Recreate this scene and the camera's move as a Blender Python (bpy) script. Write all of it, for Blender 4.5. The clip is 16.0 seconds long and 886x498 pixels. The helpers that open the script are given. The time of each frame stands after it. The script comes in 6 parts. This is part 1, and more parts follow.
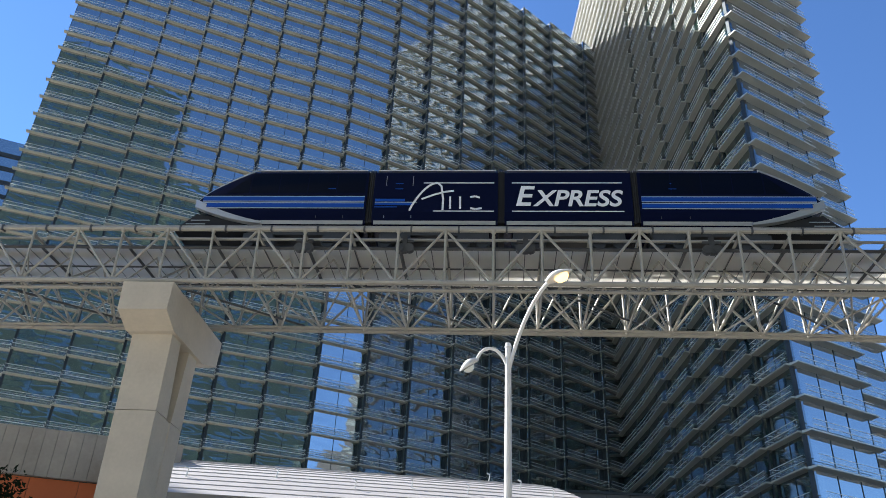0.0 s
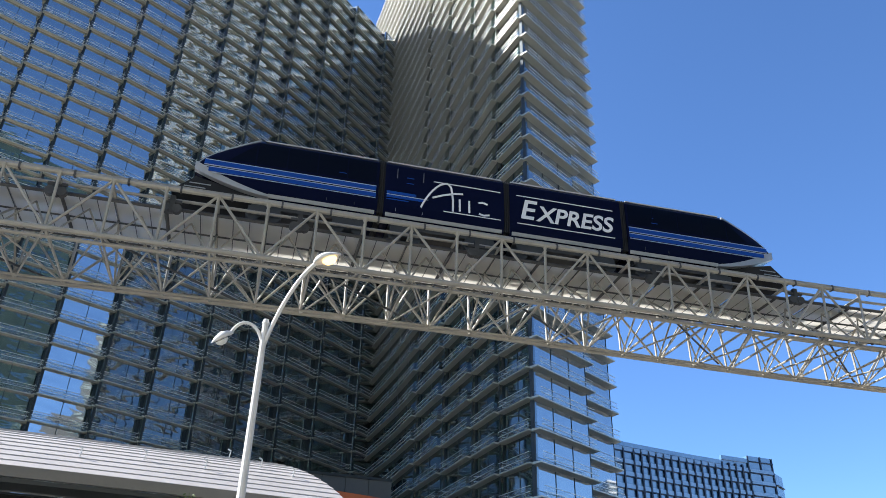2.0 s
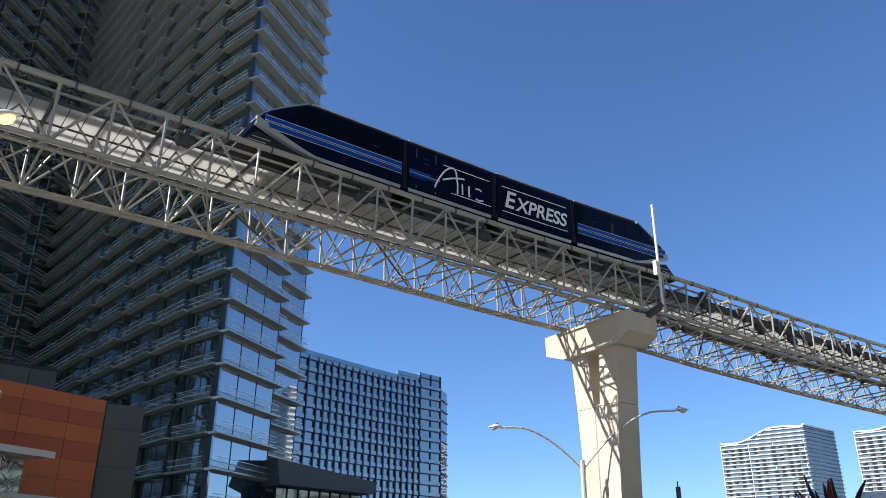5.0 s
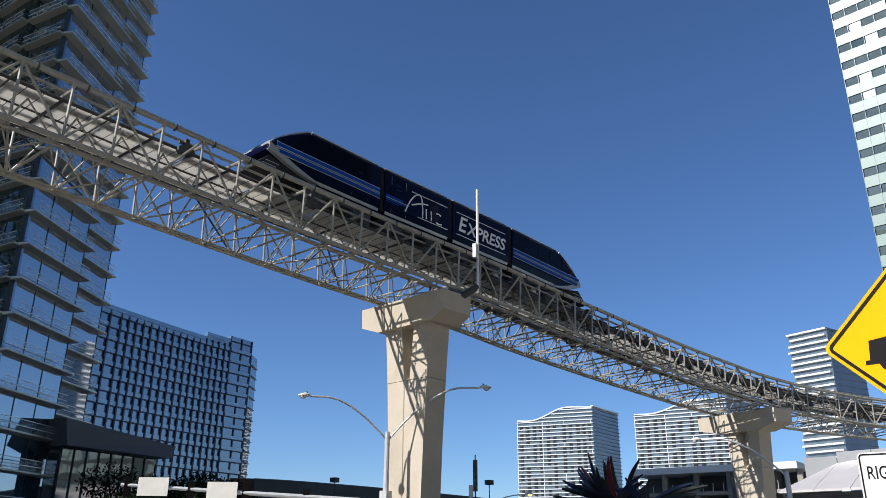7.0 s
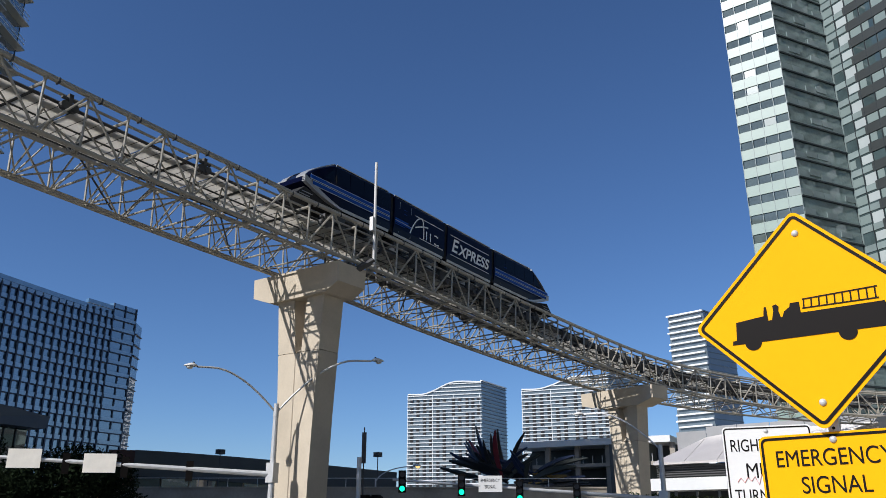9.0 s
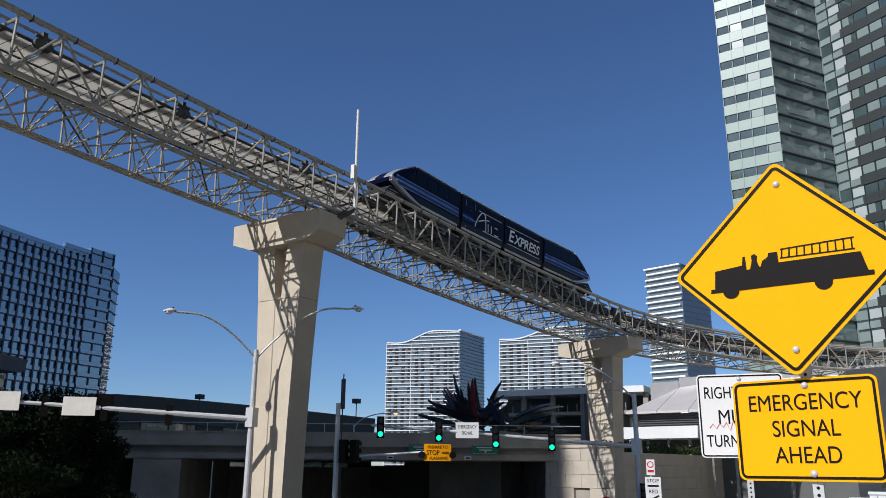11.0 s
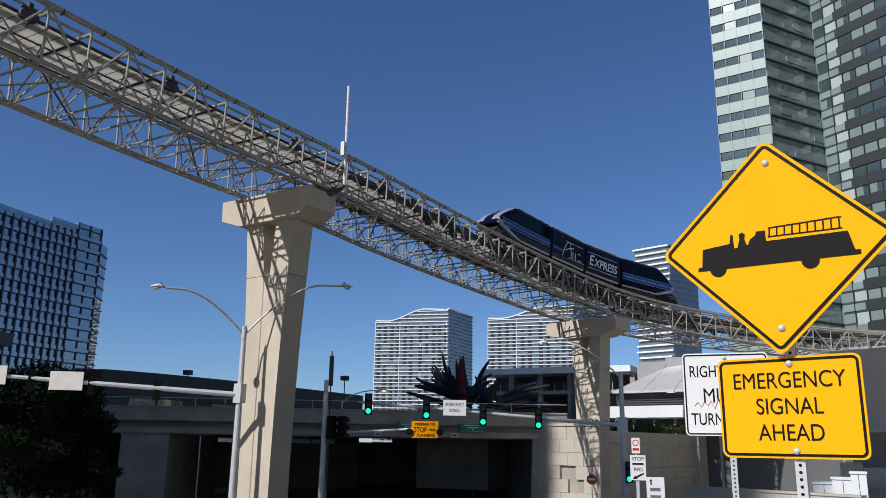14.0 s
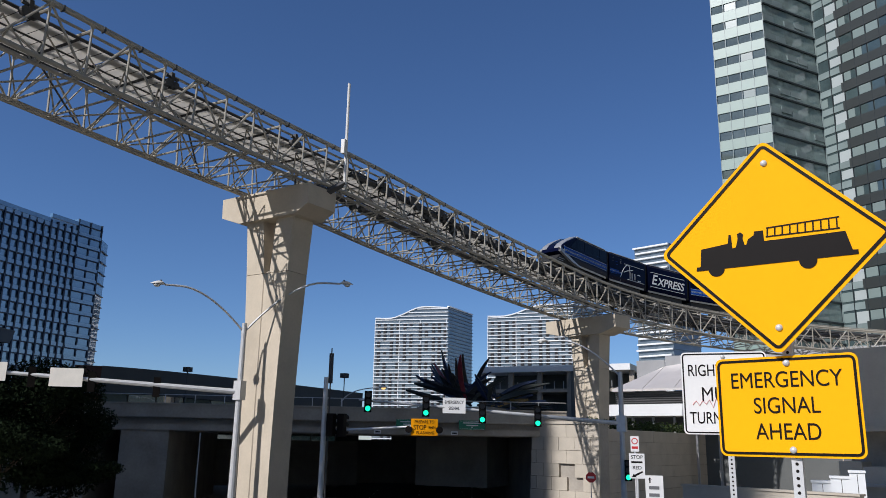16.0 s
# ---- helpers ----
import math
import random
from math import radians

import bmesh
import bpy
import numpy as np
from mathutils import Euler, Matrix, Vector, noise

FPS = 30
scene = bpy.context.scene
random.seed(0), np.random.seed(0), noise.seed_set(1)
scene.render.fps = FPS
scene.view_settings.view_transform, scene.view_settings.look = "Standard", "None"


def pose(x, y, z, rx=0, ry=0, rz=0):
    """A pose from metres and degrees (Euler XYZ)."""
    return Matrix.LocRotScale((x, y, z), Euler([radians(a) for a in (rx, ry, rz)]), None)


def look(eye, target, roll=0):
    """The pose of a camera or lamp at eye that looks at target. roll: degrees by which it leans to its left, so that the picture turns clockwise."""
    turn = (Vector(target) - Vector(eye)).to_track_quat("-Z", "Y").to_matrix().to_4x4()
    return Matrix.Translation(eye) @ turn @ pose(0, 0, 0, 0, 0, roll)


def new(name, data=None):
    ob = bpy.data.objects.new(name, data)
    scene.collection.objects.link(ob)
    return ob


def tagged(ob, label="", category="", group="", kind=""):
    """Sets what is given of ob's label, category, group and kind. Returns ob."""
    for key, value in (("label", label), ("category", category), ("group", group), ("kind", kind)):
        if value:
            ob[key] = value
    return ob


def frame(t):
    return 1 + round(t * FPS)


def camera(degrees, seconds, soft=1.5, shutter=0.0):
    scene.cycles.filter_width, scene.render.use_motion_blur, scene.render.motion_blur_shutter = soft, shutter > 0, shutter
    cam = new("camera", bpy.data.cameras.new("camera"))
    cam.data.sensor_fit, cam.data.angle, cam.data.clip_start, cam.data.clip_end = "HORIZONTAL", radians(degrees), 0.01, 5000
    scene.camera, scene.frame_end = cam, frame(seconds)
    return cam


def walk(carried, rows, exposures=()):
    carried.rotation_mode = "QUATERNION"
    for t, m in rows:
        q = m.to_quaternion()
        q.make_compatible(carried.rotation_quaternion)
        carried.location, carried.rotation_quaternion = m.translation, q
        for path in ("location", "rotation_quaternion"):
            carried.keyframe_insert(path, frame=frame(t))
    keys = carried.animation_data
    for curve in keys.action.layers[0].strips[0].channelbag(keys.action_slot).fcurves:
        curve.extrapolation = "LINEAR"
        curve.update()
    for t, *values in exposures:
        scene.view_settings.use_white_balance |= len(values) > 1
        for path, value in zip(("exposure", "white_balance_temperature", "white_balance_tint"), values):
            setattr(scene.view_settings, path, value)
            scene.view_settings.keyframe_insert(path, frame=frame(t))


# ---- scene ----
cam = camera(58.38, 16.0, soft=0.85)
EYE = 2.0
CAMERA_ROWS = [
    (0.0, -0.177, 0.009, 2.038, 119.67, -2.40, -1.53), (0.5, -0.173, 0.003, 2.048, 119.75, -1.57, -6.90), (1.0, -0.128, -0.003, 2.053, 119.77, -1.28, -11.87),
    (1.5, -0.136, 0.005, 2.068, 119.60, -1.34, -16.01), (2.0, -0.076, 0.006, 2.047, 119.02, -1.43, -19.51), (2.5, -0.070, -0.000, 2.002, 118.17, -1.48, -23.96),
    (3.0, -0.032, 0.015, 1.959, 116.88, -1.65, -26.98), (3.5, 0.003, 0.023, 1.965, 115.11, -2.14, -27.97), (4.0, 0.092, 0.016, 1.975, 114.22, -1.94, -31.70),
    (4.5, 0.187, 0.051, 2.021, 113.67, -0.78, -37.17), (5.0, 0.104, 0.035, 2.036, 112.87, -0.24, -41.81), (7.5, 0.027, 0.003, 2.047, 110.48, -0.34, -57.92),
    (8.0, 0.023, -0.002, 2.045, 110.11, -0.15, -60.12), (8.5, 0.038, -0.018, 2.047, 109.85, -0.11, -62.27), (11.0, 0.015, 0.001, 2.008, 105.43, -0.39, -64.86),
    (11.5, 0.027, -0.000, 2.009, 104.62, -0.44, -65.10), (12.0, 0.029, -0.005, 2.001, 104.56, -0.39, -65.27), (12.5, 0.022, 0.001, 2.001, 104.45, -0.58, -65.47),
    (13.0, 0.025, -0.006, 2.001, 104.33, -0.51, -65.66), (13.5, 0.018, -0.012, 2.000, 104.27, -0.52, -65.80), (14.0, 0.048, 0.002, 1.995, 103.90, -0.80, -65.74),
    (14.5, 0.047, -0.005, 1.993, 103.62, -0.93, -65.83), (15.0, 0.031, -0.006, 1.997, 103.78, -1.33, -65.77), (15.5, 0.027, 0.006, 1.996, 103.98, -1.46, -65.82),
    (16.0, 0.029, -0.010, 1.996, 103.74, -0.98, -65.78)]
walk(cam, [(t, pose(x, y, z, rx, ry, rz)) for t, x, y, z, rx, ry, rz in CAMERA_ROWS],
     [(t, stops, 6020 - 4 * t, 11 + 0.25 * t) for t, stops in ((0.0, 1.32), (1.5, 1.38), (3.0, 1.33), (4.5, 1.08), (5.2, 0.75), (7.3, 0.25), (8.7, 0.08), (10.8, -0.06), (16.0, -0.12))])

# world: clear desert sky, late-morning sun high behind the hotel towers
SUN_BEARING, SUN_HEIGHT = -63.2, 38.0
world = bpy.data.worlds.new("sky")
scene.world = world
world.use_nodes = True
sky = world.node_tree.nodes.new("ShaderNodeTexSky")
sky.sky_type, sky.sun_disc = "NISHITA", False
sky.sun_elevation, sky.sun_rotation = radians(SUN_HEIGHT), radians(SUN_BEARING)
sky.altitude, sky.air_density, sky.dust_density, sky.ozone_density = 600, 1.0, 0.0, 8.0
background = world.node_tree.nodes["Background"]
background.inputs["Strength"].default_value = 0.093
world.node_tree.links.new(sky.outputs[0], background.inputs["Color"])
sun = new("sun", bpy.data.lights.new("sun", "SUN"))
sun.data.energy, sun.data.angle, sun.data.color = 5.0, radians(0.53), (1.0, 0.95, 0.86)
towards = Vector((math.sin(radians(SUN_BEARING)) * math.cos(radians(SUN_HEIGHT)), math.cos(radians(SUN_BEARING)) * math.cos(radians(SUN_HEIGHT)), math.sin(radians(SUN_HEIGHT))))
sun.matrix_world = look(towards * 300, (0, 0, 0))


# ---- materials ----
def material(name, colour, rough=0.6, metal=0.0, vary=0.15, scale=1.0, bump=0.0, fine=0.0, ior=1.5, glow=0.0, spread=0.0):
    """A surface with stains at `scale` metres and finer grain at a tenth of it; spread: difference between pieces."""
    m = bpy.data.materials.new(name)
    m.use_nodes = True
    n, l = m.node_tree.nodes, m.node_tree.links
    b = n["Principled BSDF"]
    b.inputs["Roughness"].default_value, b.inputs["Metallic"].default_value, b.inputs["IOR"].default_value = rough, metal, ior
    where = n.new("ShaderNodeTexCoord")
    coarse, grain = n.new("ShaderNodeTexNoise"), n.new("ShaderNodeTexNoise")
    coarse.inputs["Scale"].default_value, grain.inputs["Scale"].default_value = 1 / scale, 11 / scale
    coarse.inputs["Detail"].default_value, grain.inputs["Detail"].default_value = 4, 3
    l.new(where.outputs["Object"], coarse.inputs["Vector"]), l.new(where.outputs["Object"], grain.inputs["Vector"])
    both = n.new("ShaderNodeMath")
    both.operation = "MULTIPLY_ADD"
    both.inputs[1].default_value = 0.4
    l.new(grain.outputs["Fac"], both.inputs[0]), l.new(coarse.outputs["Fac"], both.inputs[2])
    last = both
    if spread:
        piece = n.new("ShaderNodeObjectInfo")
        add = n.new("ShaderNodeMath")
        add.operation = "MULTIPLY_ADD"
        add.inputs[1].default_value = spread
        l.new(piece.outputs["Random"], add.inputs[0]), l.new(both.outputs[0], add.inputs[2])
        last = add
    ramp = n.new("ShaderNodeMapRange")
    ramp.inputs["From Min"].default_value, ramp.inputs["From Max"].default_value = 0.4, 1.0 + spread
    ramp.inputs["To Min"].default_value, ramp.inputs["To Max"].default_value = 1 - vary, 1 + vary
    l.new(last.outputs[0], ramp.inputs["Value"])
    mix = n.new("ShaderNodeVectorMath")
    mix.operation = "SCALE"
    mix.inputs[0].default_value = colour
    l.new(ramp.outputs[0], mix.inputs["Scale"])
    l.new(mix.outputs[0], b.inputs["Base Color"])
    if bump:
        bm_node = n.new("ShaderNodeBump")
        bm_node.inputs["Strength"].default_value, bm_node.inputs["Distance"].default_value = bump, fine or 0.02
        l.new(both.outputs[0], bm_node.inputs["Height"])
        l.new(bm_node.outputs[0], b.inputs["Normal"])
    if glow:
        b.inputs["Emission Color"].default_value = (*colour, 1)
        b.inputs["Emission Strength"].default_value = glow
    return m


def facade_glass(name, colour, ior, wave, size, rough=0.03):
    """Coated curtain-wall glass: dark body, strong clear reflection, panes slightly warped."""
    m = material(name, colour, rough, 0.0, 0.35, 5.0, 0, 0, ior)
    n, l = m.node_tree.nodes, m.node_tree.links
    where = n.new("ShaderNodeTexCoord")
    warp = n.new("ShaderNodeTexNoise")
    warp.inputs["Scale"].default_value, warp.inputs["Detail"].default_value = 1 / size, 1.0
    bump = n.new("ShaderNodeBump")
    bump.inputs["Strength"].default_value, bump.inputs["Distance"].default_value = 1.0, wave
    stretch = n.new("ShaderNodeVectorMath")
    stretch.operation = "MULTIPLY"
    stretch.inputs[1].default_value = (0.55, 0.55, 1.5)
    l.new(where.outputs["Object"], stretch.inputs[0])
    l.new(stretch.outputs[0], warp.inputs["Vector"])
    l.new(warp.outputs["Fac"], bump.inputs["Height"])
    l.new(bump.outputs[0], n["Principled BSDF"].inputs["Normal"])
    return m


CONCRETE = material("pale_concrete", (0.52, 0.45, 0.345), 0.85, 0, 0.12, 1.6, 0.25)
CONCRETE_DARK = material("weathered_concrete", (0.34, 0.305, 0.255), 0.9, 0, 0.25, 2.5, 0.3)
STEEL = material("cream_painted_steel", (0.34, 0.314, 0.258), 0.36, 0.0, 0.14, 0.7, 0.1)
STEEL_DARK = material("dark_steel", (0.07, 0.07, 0.07), 0.6, 0.3, 0.2, 0.6)
DECK = material("grey_deck_plate", (0.60, 0.58, 0.53), 0.5, 0.0, 0.12, 0.8, 0.1, spread=0.25)
DECK.node_tree.nodes["Principled BSDF"].inputs["Alpha"].default_value = 0.92


def let_light_through(m, colour, share):
    """Fibre grating: part of the sunlight on its top comes out below."""
    n, l = m.node_tree.nodes, m.node_tree.links
    through_light, blend = n.new("ShaderNodeBsdfTranslucent"), n.new("ShaderNodeMixShader")
    through_light.inputs["Color"].default_value, blend.inputs["Fac"].default_value = (*colour, 1), share
    l.new(n["Principled BSDF"].outputs[0], blend.inputs[1]), l.new(through_light.outputs[0], blend.inputs[2])
    l.new(blend.outputs[0], n["Material Output"].inputs["Surface"])


let_light_through(DECK, (0.92, 0.89, 0.82), 0.55)
GALVANISED = material("galvanised_steel", (0.56, 0.56, 0.55), 0.45, 0.2, 0.12, 0.3, 0.05)
POLE_PAINT = material("white_pole_paint", (0.66, 0.64, 0.60), 0.45, 0.0, 0.08, 0.5)
NAVY = material("navy_gloss_paint", (0.004, 0.006, 0.025), 0.15, 0.0, 0.1, 2.0, ior=1.18)
BLACK_GLASS = material("tinted_window_glass", (0.003, 0.005, 0.014), 0.04, 0.0, 0.1, 2.0, ior=1.2)
SILVER = material("silver_paint", (0.44, 0.44, 0.44), 0.35, 0.45, 0.06, 1.0)
BLUE = material("blue_stripe_paint", (0.010, 0.065, 0.33), 0.3, 0, 0.05, 1.0, ior=1.2)
BLUE_PALE = material("pale_blue_line_paint", (0.42, 0.50, 0.60), 0.35, 0, 0.05, 1.0)
WHITE_PAINT = material("white_paint", (0.80, 0.80, 0.80), 0.4, 0, 0.03, 1.0)
MATTE_BLACK = material("rubber_and_recess_black", (0.012, 0.012, 0.013), 0.8, 0, 0.2, 0.4)
FIN = material("champagne_metal_fin", (0.50, 0.48, 0.395), 0.36, 0.45, 0.12, 4.0, spread=0.15)
CLEAR = material("clear_balustrade_glass", (0.52, 0.62, 0.64), 0.05, 0, 0.1, 3.0)
CLEAR.node_tree.nodes["Principled BSDF"].inputs["Alpha"].default_value = 0.11
RAIL = material("pale_rail_metal", (0.74, 0.73, 0.69), 0.4, 0.3, 0.08, 2.0)
GLASS_L = facade_glass("green_blue_coated_glass", (0.013, 0.032, 0.028), 5.6, 0.024, 2.0)
GLASS_R = facade_glass("blue_coated_glass", (0.03, 0.065, 0.10), 4.6, 0.006, 4.0)
GLASS_D = facade_glass("dark_coated_glass", (0.012, 0.030, 0.027), 3.2, 0.02, 3.0)
GLASS_P = facade_glass("bronze_podium_glass", (0.035, 0.032, 0.024), 1.7, 0.01, 3.0)
MULLION = material("dark_mullion_metal", (0.035, 0.045, 0.05), 0.5, 0.4, 0.2, 1.0)
ROOF_METAL = material("standing_seam_roof_metal", (0.56, 0.525, 0.50), 0.45, 0.25, 0.08, 3.0)
ORANGE_A = material("orange_panel", (0.50, 0.125, 0.035), 0.6, 0, 0.1, 2.0, spread=0.2)
ORANGE_B = material("brick_red_panel", (0.40, 0.085, 0.03), 0.6, 0, 0.1, 2.0, spread=0.2)
GREY_CLAD = material("charcoal_cladding", (0.10, 0.105, 0.10), 0.6, 0.1, 0.12, 3.0)
ASPHALT = material("asphalt", (0.055, 0.054, 0.053), 0.9, 0, 0.25, 3.0, 0.3)
PAVING = material("pavement_concrete", (0.34, 0.32, 0.29), 0.9, 0, 0.15, 2.0, 0.2)
DESERT = material("city_ground", (0.42, 0.39, 0.33), 0.95, 0, 0.25, 12.0, 0.3)
SIGN_YELLOW = material("yellow_reflective_sheeting", (0.90, 0.41, 0.0), 0.6, 0, 0.03, 0.5, ior=1.12)
SIGN_WHITE = material("white_reflective_sheeting", (0.72, 0.71, 0.68), 0.5, 0, 0.05, 0.4)
SIGN_BLACK = material("black_sign_film", (0.008, 0.006, 0.005), 0.55, 0, 0.1, 0.2, ior=1.22)
SIGN_GREEN = material("green_sign_sheeting", (0.01, 0.17, 0.09), 0.5, 0, 0.05, 0.6)
SIGN_ORANGE = material("orange_sign_sheeting", (0.85, 0.33, 0.0), 0.6, 0, 0.03, 0.5, ior=1.12)
RED = material("red_paint", (0.5, 0.02, 0.02), 0.4, 0, 0.05, 0.5)
GREEN_LIGHT = material("lit_green_lens", (0.02, 0.9, 0.42), 0.3, 0, 0.0, 1.0, glow=1.6)
DARK_LENS = material("unlit_lens", (0.03, 0.01, 0.008), 0.3, 0, 0.1, 0.2)
LAMP_LENS = material("amber_lit_lamp_lens", (1.0, 0.62, 0.20), 0.3, 0, 0.0, 1.0, glow=1.3)
LAMP_WHITE = material("frosted_lamp_lens", (0.62, 0.62, 0.58), 0.35, 0, 0.05, 0.2)
BARK = material("bark", (0.12, 0.085, 0.06), 0.9, 0, 0.3, 0.2, 0.6)
# leaf colour taken near black to stand in for shade on the trees
LEAF = material("shaded_dark_foliage", (0.012, 0.019, 0.009), 0.95, 0, 0.4, 0.8, ior=1.12)
LEAF_LIGHT = material("light_foliage", (0.13, 0.17, 0.055), 0.7, 0, 0.35, 0.5)
WHITE_CLAD = material("white_cladding", (0.72, 0.73, 0.72), 0.55, 0, 0.06, 6.0)
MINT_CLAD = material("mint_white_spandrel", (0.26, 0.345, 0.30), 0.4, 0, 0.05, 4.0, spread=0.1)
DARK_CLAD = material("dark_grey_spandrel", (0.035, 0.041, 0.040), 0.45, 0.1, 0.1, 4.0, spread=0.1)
STONE = material("sand_stone_wall", (0.46, 0.41, 0.33), 0.85, 0, 0.14, 1.5, 0.3, spread=0.15)


# ---- mesh helpers ----
class Shape:
    """Verts and faces gathered for one mesh."""

    def __init__(self):
        self.v, self.f = [], []

    def box(self, x0, y0, z0, x1, y1, z1, m=None):
        pts = [Vector(p) for p in ((x0, y0, z0), (x1, y0, z0), (x1, y1, z0), (x0, y1, z0), (x0, y0, z1), (x1, y0, z1), (x1, y1, z1), (x0, y1, z1))]
        return self.hexa([m @ p for p in pts] if m else pts)

    def hexa(self, p):
        k = len(self.v)
        self.v += [tuple(q) for q in p]
        self.f += [tuple(k + i for i in q) for q in ((3, 2, 1, 0), (4, 5, 6, 7), (0, 1, 5, 4), (1, 2, 6, 5), (2, 3, 7, 6), (3, 0, 4, 7))]
        return self

    def tube(self, a, b, r, r2=None, n=6, closed=True):
        a, b = Vector(a), Vector(b)
        r2 = r if r2 is None else r2
        q = (b - a).to_track_quat("Z", "Y").to_matrix()
        k = len(self.v)
        for p, rad in ((a, r), (b, r2)):
            self.v += [tuple(p + q @ Vector((rad * math.cos(math.tau * i / n), rad * math.sin(math.tau * i / n), 0))) for i in range(n)]
        self.f += [(k + i, k + (i + 1) % n, k + n + (i + 1) % n, k + n + i) for i in range(n)]
        if closed:
            self.f += [tuple(k + i for i in reversed(range(n))), tuple(k + n + i for i in range(n))]
        return self

    def path(self, pts, r, n=6):
        pts = [Vector(p) for p in pts]
        k = len(self.v)
        for i, p in enumerate(pts):
            way = (pts[min(i + 1, len(pts) - 1)] - pts[max(i - 1, 0)]).normalized()
            side = way.cross(Vector((0, 0, 1)))
            side = side.normalized() if side.length > 0.01 else Vector((1, 0, 0))
            rise = side.cross(way)
            self.v += [tuple(p + side * r * math.cos(math.tau * j / n) + rise * r * math.sin(math.tau * j / n)) for j in range(n)]
        last = len(pts) - 1
        for i in range(last):
            self.f += [(k + i * n + (j + 1) % n, k + i * n + j, k + (i + 1) * n + j, k + (i + 1) * n + (j + 1) % n)[::-1] for j in range(n)]
        self.f += [tuple(k + j for j in reversed(range(n))), tuple(k + last * n + j for j in range(n))]
        return self

    def prism(self, outline, y0, y1):
        """An outline in x and z, drawn out along y."""
        k, n = len(self.v), len(outline)
        self.v += [(x, y0, z) for x, z in outline] + [(x, y1, z) for x, z in outline]
        self.f += [tuple(range(k, k + n)), tuple(reversed(range(k + n, k + 2 * n)))]
        self.f += [(k + (i + 1) % n, k + i, k + n + i, k + n + (i + 1) % n) for i in range(n)]
        return self

    def mesh(self, name, mat, smooth=False):
        me = bpy.data.meshes.new(name)
        me.from_pydata(self.v, [], self.f)
        me.materials.append(mat)
        if smooth:
            me.shade_smooth()
        return me


def thing(name, label, category, m=None, group="", kind=""):
    ob = new(name)
    ob.empty_display_size = 0.2
    if m is not None:
        ob.matrix_basis = m
    return tagged(ob, label, category, group, kind)


def part(name, shape, mat, parent, label="", m=None, smooth=False, kind=""):
    me = shape.mesh(name, mat, smooth) if isinstance(shape, Shape) else shape
    ob = new(name, me)
    ob.parent = parent
    if m is not None:
        ob.matrix_basis = m
    return tagged(ob, label, "", "", kind)


def solo(name, shape, mat, label, category, kind="", smooth=False):
    return tagged(new(name, shape.mesh(name, mat, smooth)), label, category, "", kind)


def polar(bearing, distance, z=0.0):
    return Vector((distance * math.sin(radians(bearing)), distance * math.cos(radians(bearing)), z))


def lettering(text, size, mat, parent, m, name="lettering", slant=0.0, extrude=0.004, align="CENTER", bold=0.0, narrow=1.0):
    cu = bpy.data.curves.new(name, "FONT")
    cu.body, cu.size, cu.shear, cu.extrude, cu.align_x, cu.align_y, cu.offset = text, size, slant, extrude, align, "CENTER", bold
    cu.materials.append(mat)
    ob = new(name, cu)
    ob.parent = parent
    ob.matrix_basis = m @ Matrix.Diagonal((narrow, 1, 1, 1))
    return ob


# ---- ground ----
def ground_height(x, y):
    """Level round the corner, falling along the street towards the underpass."""
    s = 0.906 * x + 0.423 * y
    return -0.055 * max(0.0, min(s, 95.0) - 9.0)


sheet = Shape()
axis = [-3000, -800, -300, -120] + list(range(-60, 161, 10)) + [220, 400, 900, 3000]
sheet.v = [(x, y, ground_height(x, y)) for y in axis for x in axis]
na = len(axis)
sheet.f = [(j * na + i, j * na + i + 1, (j + 1) * na + i + 1, (j + 1) * na + i) for j in range(na - 1) for i in range(na - 1)]
solo("ground", sheet, DESERT, "grey paved ground around the streets", "ground", "structure")


# ---- the elevated guideway ----
GRADE_START, GRADE = 44.0, 0.0668
BEND_1, CURVE_1, BEND_2, CURVE_2 = 24.4, 0.00403, 75.0, 0.02455
STEP = 0.25


def lay_track():
    """Plan of the near top chord: straight, then an easy bend, then a tight one; it falls on a steady grade after the second pier."""
    rows, x, y = {}, 0.0, 29.2
    for sign in (1, -1):
        x, y = 0.0, 29.2
        for i in range(0, 760):
            s = sign * i * STEP
            a = -math.atan(0.088) - CURVE_1 * max(0, min(s, BEND_2) - BEND_1) - CURVE_2 * max(0, s - BEND_2)
            fall = max(0.0, s - GRADE_START + 4)
            z = 19.6 - GRADE * (fall * fall / 16 if fall < 8 else fall - 4)
            rows[sign * i] = (x, y, z, a)
            x, y = x + sign * STEP * math.cos(a), y + sign * STEP * math.sin(a)
    return rows


TRACK = lay_track()


def on_track(s, off, dz=0.0):
    """Place at s metres along, off metres to the far side of the near chord, dz above that chord."""
    i = s / STEP
    k = math.floor(i)
    p, q = np.array(TRACK[k]), np.array(TRACK[k + 1])
    x, y, z, a = p + (q - p) * (i - k)
    return Vector((x - off * math.sin(a), y + off * math.cos(a), z + dz)), a


def width(s):
    return 5.3 + 1.5 * max(0.0, min(1.0, (s - 14) / 36))


DEEP = -2.5
PANEL = 2.04
guideway = thing("monorail_guideway", "cream painted steel truss guideway carrying the tram above the street", "guideway")


def chord(name, offset, dz, r, s0=-62.0, s1=150.0, label=""):
    sh = Shape()
    n = int((s1 - s0) / PANEL)
    pts = [on_track(s0 + i * PANEL, offset(s0 + i * PANEL), dz)[0] for i in range(n + 1)]
    sh.path(pts, r, 8)
    return part(name, sh, STEEL, guideway, label)


